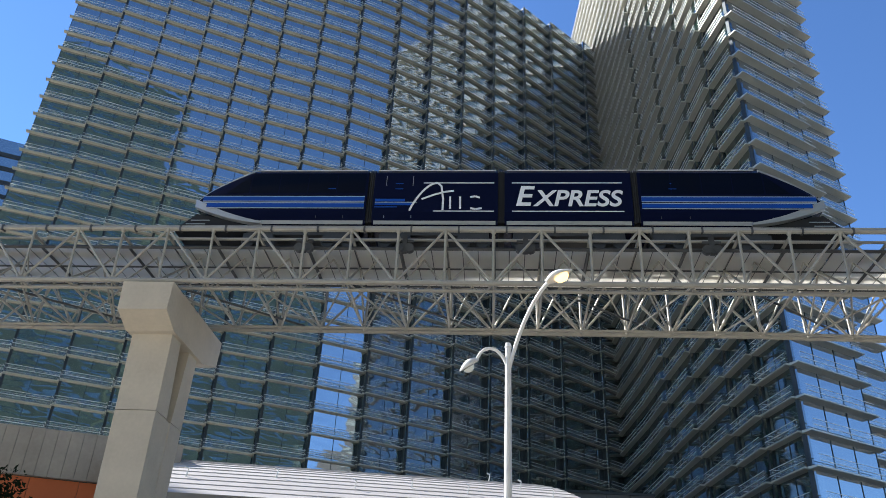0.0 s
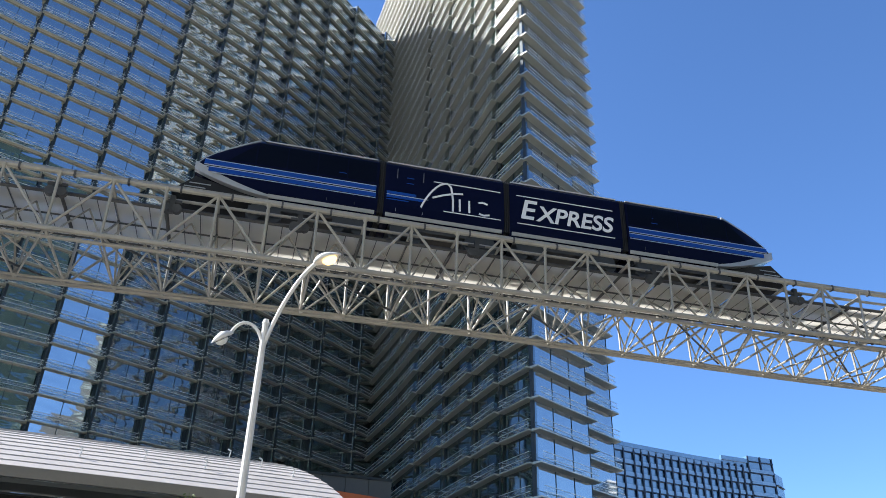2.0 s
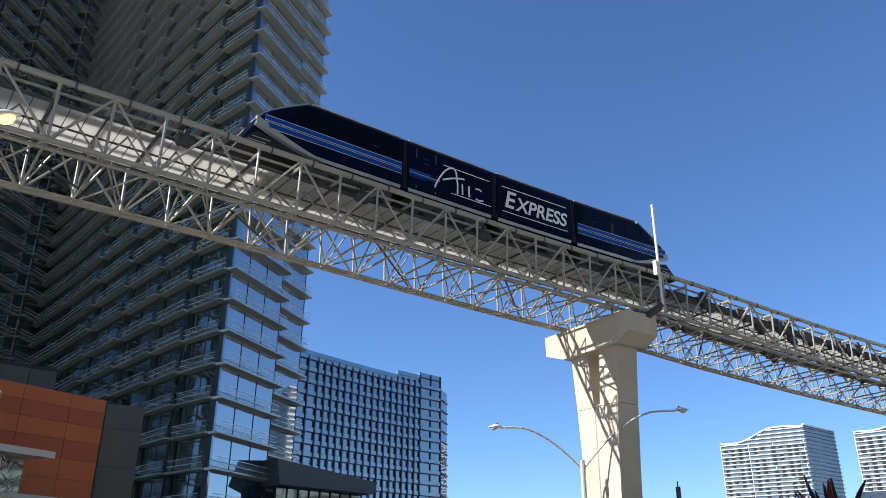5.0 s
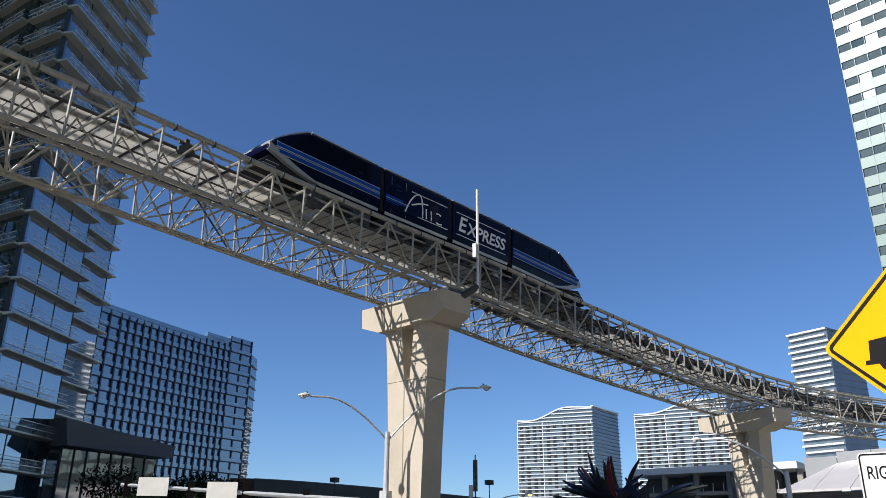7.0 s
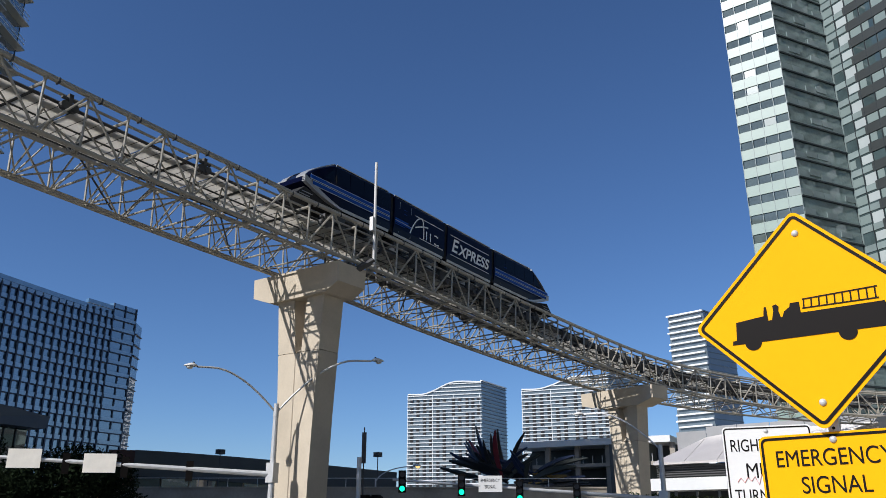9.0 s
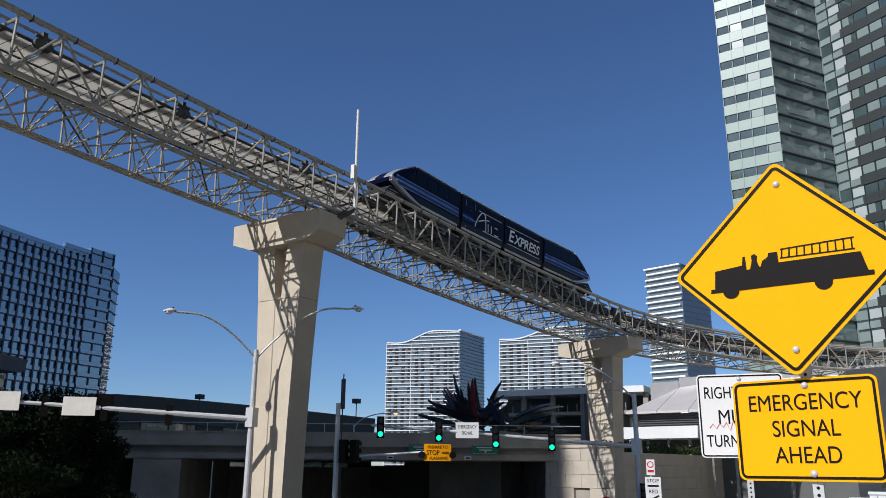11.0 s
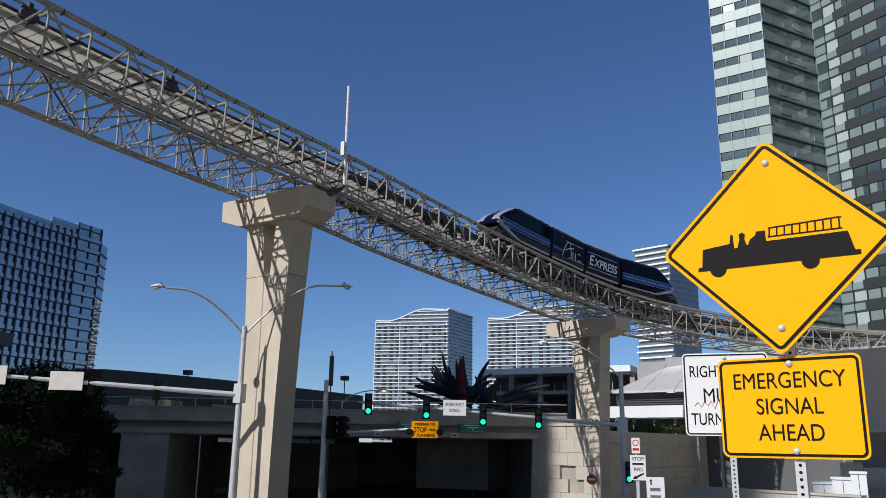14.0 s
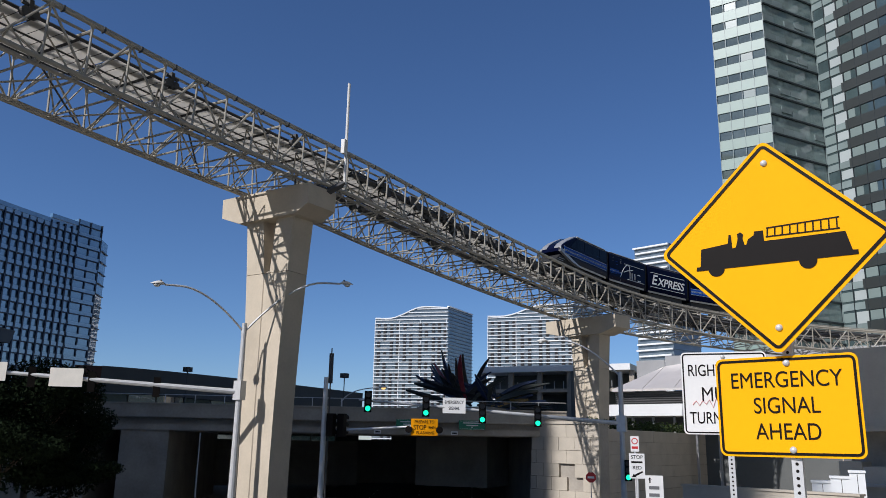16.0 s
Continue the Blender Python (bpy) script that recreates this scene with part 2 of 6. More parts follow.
for name, off, dz, r in (("chord", lambda s: 0, 0, 0.115), ("chord", lambda s: 0.12, DEEP, 0.115), ("chord", lambda s: 0.75, DEEP - 0.05, 0.085),
                         ("chord", lambda s: width(s), 0, 0.115), ("chord", lambda s: width(s) - 0.1, DEEP, 0.115), ("chord", lambda s: width(s) - 0.6, DEEP - 0.05, 0.07),
                         ("cable_duct", lambda s: 0.1, 0.2, 0.04), ("guard_pipe", lambda s: 0.85, -0.02, 0.07), ("rail", lambda s: 1.75, -0.12, 0.10), ("rail", lambda s: 3.45, -0.12, 0.10)):
    chord(name, off, dz, r)

far_work = Shape()
for i in range(-30, 73):
    s = i * PANEL
    near_piece = -14 <= i <= 24
    for off_top, off_bot, word in ((0.0, 0.12, "near"), (width(s), width(s) - 0.1, "far")):
        top, low = on_track(s, off_top)[0], on_track(s, off_bot, DEEP)[0]
        s2 = s + PANEL
        w2 = width(s2)
        up = i % 2 == 0
        a = top if up else low
        b = on_track(s2, (0.12 if word == "near" else w2 - 0.1) if up else (0.0 if word == "near" else w2), DEEP if up else 0)[0]
        for kind, p, q, r in (("upright", top, low, 0.062), ("diagonal", a, b, 0.060)):
            sh = Shape().tube(p, q, r, n=6)
            if kind == "upright":  # splayed gusset under the top chord
                sh.tube(p, p.lerp(q, 0.09), 0.16, 0.062, 6)
            if near_piece:
                part(kind, sh, STEEL, guideway)
            else:
                k = len(far_work.v)
                far_work.v += sh.v
                far_work.f += [tuple(k + j for j in f) for f in sh.f]
    # floor bracing of the truss and a cross frame at every panel
    sh = Shape()
    w = width(s)
    sh.tube(on_track(s, 0.12, DEEP)[0], on_track(s, w - 0.1, DEEP)[0], 0.055)
    mid = on_track(s, w / 2, DEEP)[0]
    if i % 2 == 0:
        sh.tube(on_track(s, 0.12, DEEP)[0], on_track(s + PANEL, w - 0.1, DEEP)[0], 0.045)
        sh.tube(on_track(s + PANEL, 0.12, DEEP)[0], on_track(s, w - 0.1, DEEP)[0], 0.045)
        sh.tube(on_track(s, 0.12, DEEP)[0], on_track(s, w * 0.5, -0.45)[0], 0.05)
        sh.tube(on_track(s, w - 0.1, DEEP)[0], on_track(s, w * 0.5, -0.45)[0], 0.05)
    sh.tube(on_track(s, 0.0, -0.3)[0], on_track(s, w, -0.3)[0], 0.075)
    # inner lattice from the lower pipes up to the deck edges
    for low, high in ((0.75, 1.6), (w - 0.6, w - 1.2)):
        sh.tube(on_track(s, low, DEEP)[0], on_track(s + PANEL / 2, high, -0.6)[0], 0.042)
        sh.tube(on_track(s + PANEL / 2, high, -0.6)[0], on_track(s + PANEL, low, DEEP)[0], 0.042)
    if near_piece:
        for j in range(len(sh.v) // 12):
            one = Shape()
            one.v = sh.v[12 * j:12 * j + 12]
            one.f = [tuple(q - 12 * j for q in f) for f in sh.f[8 * j:8 * j + 8]]
            part("cross_brace", one, STEEL, guideway)
    else:
        k = len(far_work.v)
        far_work.v += sh.v
        far_work.f += [tuple(k + j for j in f) for f in sh.f]
part("far_lattice", far_work, STEEL, guideway, kind="stuff")
for i in range(-14, 50, 4):
    s = i * PANEL
    part("tie_rod", Shape().tube(on_track(s, 0.5, DEEP + 0.1)[0], on_track(s + 2.6 * PANEL, width(s) - 0.4, DEEP + 0.1)[0], 0.05, n=6), STEEL_DARK, guideway, "dark diagonal tie rod")

# deck plates between the running rails, a dark joint between plates
for i in range(-30, 73):
    s = i * PANEL
    for lane in range(2):
        o0, o1 = 0.95 + lane * 1.78, 0.95 + lane * 1.78 + 1.66
        lo, hi = s + 0.06, s + PANEL - 0.06
        p = [on_track(a, o, -0.47)[0] for a, o in ((lo, o0), (hi, o0), (hi, o1), (lo, o1))]
        sh = Shape().hexa(p + [q + Vector((0, 0, 0.06)) for q in p])
        part("deck_plate", sh, DECK, guideway)
beam = Shape()
for i in range(-30, 73):
    s = i * PANEL
    for o in (0.88, 2.67, 4.45):
        a, b = on_track(s, o, -0.44)[0], on_track(s + PANEL, o, -0.44)[0]
        beam.tube(a, b, 0.09, n=4)
    for o, dz in ((1.45, -0.2), (1.75, -0.18), (3.45, -0.18)):
        beam.tube(on_track(s, o, dz)[0], on_track(s + PANEL, o, dz)[0], 0.15, n=4)
    if i % 2:
        beam.tube(on_track(s, 0.9, -0.50)[0], on_track(s, 4.5, -0.50)[0], 0.08, n=4)
for i in range(-90, 219):
    s = i * PANEL / 3
    beam.tube(on_track(s, 0.9, -0.48)[0], on_track(s, 4.45, -0.48)[0], 0.018, n=4)
part("deck_beam", beam, STEEL_DARK, guideway, "dark steel deck framing", kind="stuff")
for i in range(-16, 30):
    c, a = on_track(i * PANEL + 0.55, 0, 0.0)
    part("cable_clip", Shape().box(-0.04, -0.125, -0.125, 0.04, 0.125, 0.13), STEEL_DARK, guideway, m=Matrix.Translation(c) @ Matrix.Rotation(a, 4, "Z"))
# hanging sheave boxes of the haul rope
for s in (-6.2, -1.8, 3.4, 11.2, 19.8, 27.3, 36.4, 44.8, 53.0, 60.5):
    c, a = on_track(s, 0.42, -0.35)
    sh = Shape().box(-0.10, -0.10, -0.55, 0.10, 0.10, 0.25).box(-0.38, -0.06, -0.05, 0.38, 0.06, 0.06).tube((-0.22, -0.12, -0.34), (-0.22, 0.12, -0.34), 0.2, n=12).tube((0.22, -0.12, -0.34), (0.22, 0.12, -0.34), 0.2, n=12)
    part("sheave_box", sh, STEEL_DARK, guideway, m=Matrix.Translation(c) @ Matrix.Rotation(a, 4, "Z"))

# power-rail brackets painted white as sun glints along the falling stretch
for i in range(20, 52):
    c, a = on_track(i * PANEL + 0.8, 1.15, -0.12)
    part("bracket", Shape().box(-0.22, -0.05, -0.18, 0.22, 0.05, 0.12).box(-0.06, -0.3, -0.30, 0.06, 0.2, -0.16), POLE_PAINT, guideway, m=Matrix.Translation(c) @ Matrix.Rotation(a, 4, "Z"))

# dark rope sheaves and cable trays packed along the falling stretch
part("cable_tray", Shape().path([on_track(42 + 1.5 * i, 0.75, -0.75)[0] for i in range(46)], 0.2, 4), STEEL_DARK, guideway, "dark cable tray")
part("cable_tray", Shape().path([on_track(42 + 1.5 * i, 4.9, -0.7)[0] for i in range(46)], 0.22, 4), STEEL_DARK, guideway, "dark cable tray")
gear_dice = random.Random(9)
for i in range(60):
    c, a = on_track(43 + 1.1 * i, gear_dice.choice((0.55, 1.0, 4.6)), gear_dice.uniform(-1.0, -0.35))
    wide_box, tall_box = gear_dice.uniform(0.2, 0.42), gear_dice.uniform(0.18, 0.4)
    sheave = Shape().box(-wide_box, -0.12, -tall_box, wide_box, 0.12, tall_box).tube((wide_box, -0.16, -tall_box), (wide_box, 0.16, -tall_box), 0.22, n=10)
    part("sheave_box", sheave, STEEL_DARK, guideway, m=Matrix.Translation(c) @ Matrix.Rotation(a, 4, "Z"))


def pier(s, off0, off1, col_off, top_w, base_w, wide, drop=0.22, lip_h=1.42, w=1.27, group="piers of the guideway"):
    c, a = on_track(s, 0, DEEP - drop)
    top = c.z
    m = Matrix.Translation((c.x, c.y, 0)) @ Matrix.Rotation(a, 4, "Z")
    base = ground_height(c.x, c.y)
    pr = thing("guideway_pier", "pale concrete guideway pier with a hammerhead cap", "pier", m, group)
    cap = Shape()
    h = 1.75
    prof = [(off0, top), (off0, top - lip_h), (col_off - top_w * 0.60, top - h), (col_off + top_w * 0.60, top - h), (off1, top - lip_h), (off1, top)]
    k = len(prof)
    cap.v = [(-w * (1 if i in (0, 5) else 0.96), y, z) for i, (y, z) in enumerate(prof)] + [(w * (1 if i in (0, 5) else 0.96), y, z) for i, (y, z) in enumerate(prof)]
    cap.f = [tuple(reversed(range(k))), tuple(range(k, 2 * k))] + [(i, (i + 1) % k, k + (i + 1) % k, k + i) for i in range(k)]
    part("cap", cap, CONCRETE, pr)
    pocket_top, pocket_low = top - h, top - h - 3.3

    def ring(z):
        """Outline of the column at a height: a shallow groove down each broad face, opening into a deep pocket under the cap."""
        f = (z - base) / (top - h - base)
        b, ww = (base_w + (top_w - base_w) * f * f) / 2, (wide * 0.93 + wide * 0.07 * f) / 2
        open_f = max(0.0, (z - pocket_low) / (pocket_top - pocket_low))
        lip, floor_half, deep = 0.24 + 0.30 * open_f, 0.20 + 0.30 * open_f, min(wide / 2 - 0.08, 0.05 + 5.0 * open_f)
        side = [(-b, 0), (-lip, 0), (-floor_half, deep), (floor_half, deep), (lip, 0), (b, 0)]
        return [(ww - d, col_off + y, z) for y, d in side] + [(-ww + d, col_off + y, z) for y, d in reversed(side)]

    for z0, z1 in ((base - 1.0, pocket_low - 0.02), (pocket_low + 0.01, top - h)):
        levels = [z0 + (z1 - z0) * j / 4 for j in range(5)]
        if z0 > pocket_low:
            levels = sorted(levels + [z0 + 0.08, z0 + 0.3, z0 + 0.7])
        sh = Shape()
        for z in levels:
            sh.v += ring(z)
        n, steps = 12, len(levels) - 1
        for j in range(steps):
            sh.f += [(j * n + i, j * n + (i + 1) % n, (j + 1) * n + (i + 1) % n, (j + 1) * n + i) for i in range(n)]
        sh.f += [tuple(reversed(range(n))), tuple(range(steps * n, steps * n + n))]
        part("column", sh, CONCRETE, pr)
    for o in (0.3, width(s) - 0.2):
        part("bearing", Shape().box(-0.3, o - 0.25, top, 0.3, o + 0.25, top + 0.14), STEEL_DARK, pr)
    return pr


pier(-12.4, -0.3, 6.3, 2.7, 3.1, 2.6, 1.75, 0.28, 1.27, 1.09)
pier(38.6, 0.05, 7.25, 3.38, 3.9, 2.4, 1.7, 0.34, 1.22)
pier(79.0, -0.5, 8.1, 3.4, 3.5, 2.5, 1.75, 0.3, 1.22)
pier(110.0, -0.5, 8.0, 3.4, 3.5, 2.5, 1.75, 0.3, 1.22)

# aerial mast and bracket on the second pier
mast_foot = polar(58.05, math.hypot(*on_track(39.9, -0.45)[0].xy), on_track(39.9, 0, DEEP + 0.6)[0].z)
MAST_TOP = EYE + math.hypot(mast_foot.x, mast_foot.y) * math.tan(radians(25.18))
aerial = thing("antenna_mast", "thin white antenna mast clamped beside the pier cap", "mast", Matrix.Translation(mast_foot))
part("pole", Shape().tube((0, 0, -0.6), (0, 0, MAST_TOP - mast_foot.z), 0.09, n=10), POLE_PAINT, aerial)
part("cable_box", Shape().box(-0.42, -0.12, 1.5, -0.14, 0.12, 2.4), POLE_PAINT, aerial)
root = on_track(38.75, 0.55, DEEP - 0.75)[0] - mast_foot
part("bracket", Shape().tube(root, (0, 0, -0.35), 0.26, 0.2, 4), STEEL_DARK, aerial, "dark steel bracket arm")


# ---- the tram ----
def car_profile(w, z):
    """Half width of the body at a height above its floor."""
    if z < 0.5:
        return w * (0.90 + 0.10 * z / 0.5)
    if z > 2.6:
        return w * (1 - 0.16 * ((z - 2.6) / 0.4) ** 2)
    return w * (1 - 0.02 * max(0, z - 1.2))


HALF, TALL = 1.33, 3.0


def car_body(length, nose):
    """nose: +1 forward, -1 backward, 0 none. Stations along x; each a ring of width over height, clipped by the raked nose."""
    sh = Shape()
    n = 22
    xs = [length * i / n for i in range(n + 1)]
    rings = []
    for x in xs:
        e = (x if nose < 0 else length - x) if nose else 99
        # rake: roof comes down to 1.3 m above the floor at the tip, belly rises to 0.95 m
        roof = TALL if e > 2.6 else 1.25 + (TALL - 1.25) * (e / 2.6) ** 0.72
        belly = 0.0 if e > 3.4 else 0.95 * (1 - e / 3.4) ** 1.7
        pinch = 1.0 if e > 2.4 else 0.90 + 0.10 * (e / 2.4) ** 0.6
        zs = [belly + (roof - belly) * f for f in (0, 0.06, 0.2, 0.5, 0.8, 0.93, 1.0)]
        ring = []
        for z in zs:
            ring.append((x, -car_profile(HALF, z * TALL / max(roof, 0.1) if roof < TALL else z) * pinch, z))
        ring += [(px, -py, pz) for px, py, pz in reversed(ring)]
        rings.append(ring)
    k = len(rings[0])
    for r in rings:
        sh.v += r
    for j in range(n):
        sh.f += [(j * k + i, (j + 1) * k + i, (j + 1) * k + (i + 1) % k, j * k + (i + 1) % k) for i in range(k)]
    sh.f += [tuple(range(k)), tuple(reversed(range(n * k, n * k + k)))]
    return sh


def side_band(name, x0, x1, z0, z1, out, steps, mat, parent, label=""):
    """A thin strip on the near side of a car and one on its far side."""
    for sgn in (-1, 1):
        sh = Shape()
        for j in range(steps):
            a, b = x0 + (x1 - x0) * j / steps, x0 + (x1 - x0) * (j + 1) / steps
            pts = []
            for zz in (z0, z1):
                y = sgn * (car_profile(HALF, zz) + out)
                yi = sgn * (car_profile(HALF, zz) - 0.02)
                pts += [[(a, yi, zz), (b, yi, zz), (b, y, zz), (a, y, zz)]]
            sh.hexa(pts[0] + pts[1] if sgn < 0 else [pts[0][1], pts[0][0], pts[0][3], pts[0][2], pts[1][1], pts[1][0], pts[1][3], pts[1][2]])
        part(name, sh, mat, parent, label)


CARS = ((0.0, 8.1, -1), (8.4, 5.75, 0), (14.45, 5.75, 0), (20.5, 8.1, 1))
tram = thing("tram", "four-car navy tram with blue stripes and white lettering", "tram")
car_parts = []
for number, (start, length, nose) in enumerate(CARS):
    body = part("car", car_body(length, nose), NAVY, tram, smooth=False)
    car_parts.append(body)
    edge = lambda z: 0.0 if not nose else max(0.15, 2.6 * max(0.0, (z - 1.25) / (TALL - 1.25)) ** 1.4 + 0.05)
    lo, hi = 0.1, length - 0.1

    def span(z, extra=0.0):
        """Where a strip at height z may run without leaving the raked nose."""
        e = edge(z) + extra
        return (lo + (e if nose < 0 else 0), hi - (e if nose > 0 else 0))

    # tinted glazing band, in panes
    zt0, zt1 = 1.62, 2.72
    a, b = span(zt1, 0.35)
    count = 4 if nose else 3
    if nose:
        for i in range(count):
            w = (b - a) / count
            side_band("window_pane", a + i * w + 0.03, a + (i + 1) * w - 0.03, zt0, zt1, 0.010, 2, BLACK_GLASS, body)
        # small dark pane in the raked corner
        for sgn in (-1, 1):
            tip = Shape()
            y = sgn * (HALF * 0.985)
            xs = (a - 1.1, a - 0.05, a - 0.05) if nose < 0 else (b + 1.1, b + 0.05, b + 0.05)
            zz = (zt0, zt0, zt1 - 0.1)
            k = len(tip.v)
            tip.v += [(x, y, z) for x, z in zip(xs, zz)] + [(x, y + sgn * 0.012, z) for x, z in zip(xs, zz)]
            tip.f += [(k, k + 1, k + 2), (k + 3, k + 5, k + 4), (k, k + 3, k + 4, k + 1), (k + 1, k + 4, k + 5, k + 2), (k + 2, k + 5, k + 3, k)]
            part("corner_pane", tip, BLACK_GLASS, body)
    # stripes and lines
    if nose:
        for z0, z1, mat in ((1.42, 1.45, BLUE_PALE), (1.19, 1.41, BLUE), (1.15, 1.18, BLUE_PALE), (1.06, 1.09, BLUE_PALE), (0.85, 1.05, BLUE), (0.78, 0.81, BLUE_PALE)):
            a, b = span(z1, 0.12 + max(0.0, 0.95 - z0) * 2.2)
            side_band("stripe", a, b, z0, z1, 0.016, 8, mat, body)
    else:
        if number == 1:
            for z0, z1, f in ((1.16, 1.30, 0.24), (0.96, 1.08, 0.30), (0.84, 0.88, 0.18)):
                side_band("stripe", lo, lo + length * f, z0, z1, 0.016, 8, BLUE, body)
            side_band("stripe", lo, lo + length * 0.34, 1.10, 1.13, 0.017, 8, BLUE_PALE, body)
        for z0 in (2.18, 0.62):
            a0 = length * (0.40 if number == 1 else 0.06)
            side_band("stripe", a0 + (0.5 if z0 < 1 and number == 1 else 0), length * (0.97 if number == 1 else 0.93), z0, z0 + 0.045, 0.016, 8, WHITE_PAINT, body)
    # silver skirt
    a, b = span(0.3, 3.0 if nose else 0)
    side_band("skirt", a, b, 0.0, 0.17, 0.02, 4, SILVER, body, "silver lower skirt")
    if nose:
        for sgn in (-1, 1):
            sw = Shape()
            for j in range(10):
                q = []
                for e in (3.3 * j / 10, 3.3 * (j + 1) / 10):
                    low = 0.95 * (1 - e / 3.4) ** 1.7
                    thick = 0.05 + 0.34 * max(0.0, 1 - e / 3.5) ** 0.9
                    pin = 1.0 if e > 2.4 else 0.90 + 0.10 * (e / 2.4) ** 0.6
                    x = e if nose < 0 else length - e
                    for z in (low - 0.03, low + thick):
                        y = HALF * pin * sgn
                        q.append((x, y + (0.012 if z < low else 0.022) * sgn, z))
                        q.append((x, y * 0.80, z))
                sw.hexa([q[0], q[4], q[5], q[1], q[2], q[6], q[7], q[3]])
            part("nose_trim", sw, SILVER, body, "curved silver nose trim")
        # windscreen set between two silver posts over the raked nose
        ws = Shape()
        top = lambda e: 1.25 + (TALL - 1.25) * (e / 2.6) ** 0.72
        for j in range(6):
            e0, e1 = 0.55 + 1.7 * j / 6, 0.55 + 1.7 * (j + 1) / 6
            q = []
            for e in (e0, e1):
                x = e if nose < 0 else length - e
                pin = 0.90 + 0.10 * (e / 2.4) ** 0.6
                q += [(x, -HALF * pin * 0.36, top(e) + 0.03), (x, HALF * pin * 0.36, top(e) + 0.03)]
            p = [q[0], q[2], q[3], q[1]]
            ws.hexa([(x, y, z - 0.06) for x, y, z in p] + p)
        part("windscreen", ws, BLACK_GLASS, body, "dark raked windscreen")
        for sgn in (-1, 1):
            po = Shape()
            for j in range(9):
                e = 0.02 + 2.58 * j / 8
                x = e if nose < 0 else length - e
                pin = 0.90 + 0.10 * (min(e, 2.4) / 2.4) ** 0.6
                inner, outer, z = sgn * HALF * pin * 0.34, sgn * HALF * pin * 0.90, top(e)
                po.v += [(x, inner, z + 0.06), (x, outer, z + 0.005), (x, outer, z - 0.08), (x, inner, z - 0.08)]
            for j in range(8):
                po.f += [(4 * j + q, 4 * j + (q + 1) % 4, 4 * j + 4 + (q + 1) % 4, 4 * j + 4 + q) for q in range(4)]
            po.f += [(3, 2, 1, 0), (32, 33, 34, 35)]
            part("nose_post", po, SILVER, body, "broad silver windscreen post")
        wedge = [(-0.75, -0.35), (-0.75, -0.22), (0.12, 0.60), (1.2, 0.38), (2.6, -0.01), (2.6, -0.35)]
        if nose > 0:
            wedge = [(length - x, z) for x, z in reversed(wedge)]
        part("bumper", Shape().prism(wedge, -HALF * 0.82, HALF * 0.82), MATTE_BLACK, body, "black wedge bumper under the nose")
        for e0, z0 in ((-0.3, 0.05), (-0.1, 0.25)):
            xs = (e0, e0 + 0.9) if nose < 0 else (length - e0 - 0.9, length - e0)
            part("bumper_strip", Shape().box(xs[0], -HALF * 0.84, z0 - 0.02, xs[1], -HALF * 0.81, z0 + 0.02), SILVER, body)
    # door outline, vents, roof gear and running gear
    if nose or number == 1:
        xd = (length - 2.3 if nose < 0 else 0.9) if nose else 0.55
        for x in (xd, xd + 1.25):
            side_band("door_seam", x, x + 0.02, 0.3, 2.6, 0.018, 1, STEEL_DARK if nose else SILVER, body)
        for z in (1.85, 2.15):
            side_band("handle", xd + 0.45, xd + 0.80, z, z + 0.03, 0.02, 1, BLUE, body)
    part("roof_rail", Shape().tube((lo + (2.7 if nose < 0 else 0), -HALF * 0.86, TALL + 0.02), (hi - (2.7 if nose > 0 else 0), -HALF * 0.86, TALL + 0.02), 0.035), SILVER, body)
    part("roof_rail", Shape().tube((lo + (2.7 if nose < 0 else 0), HALF * 0.86, TALL + 0.02), (hi - (2.7 if nose > 0 else 0), HALF * 0.86, TALL + 0.02), 0.035), SILVER, body)
    part("underframe", Shape().box(0.4 + (2.2 if nose < 0 else 0), -0.95, -0.42, length - 0.4 - (2.2 if nose > 0 else 0), 0.95, 0.02), STEEL_DARK, body)
    for x in ((3.2, length - 1.2) if nose < 0 else (1.2, length - 3.2) if nose > 0 else (1.1, length - 1.1)):
        gear = Shape().box(x - 0.7, -1.05, -0.85, x + 0.7, 1.05, -0.4)
        for sgn in (-1, 1):
            for dx in (-0.45, 0.45):
                gear.tube((x + dx, sgn * 0.75, -0.75), (x + dx, sgn * 1.0, -0.75), 0.33, n=12)
        part("bogie", gear, STEEL_DARK, body)
    if number < 3:
        bel = Shape()
        for j in range(4):
            x0 = length - 0.04 + j * 0.1
            bel.box(x0, -HALF * 0.93, 0.1, x0 + 0.06, HALF * 0.93, TALL - 0.06)
        bel.box(length - 0.02, -HALF * 0.88, 0.15, length + 0.34, HALF * 0.88, TALL - 0.12)
        part("bellows", bel, MATTE_BLACK, body, "black folding gangway bellows")
    side = Matrix.Rotation(radians(90), 4, "X")
    if number == 2:
        lettering("E", 1.50, WHITE_PAINT, body, Matrix.Translation((0.82, -HALF - 0.025, 1.40)) @ side, slant=0.22, bold=0.025)
        lettering("XPRESS", 1.20, WHITE_PAINT, body, Matrix.Translation((3.28, -HALF - 0.025, 1.29)) @ side, slant=0.22, bold=0.025)
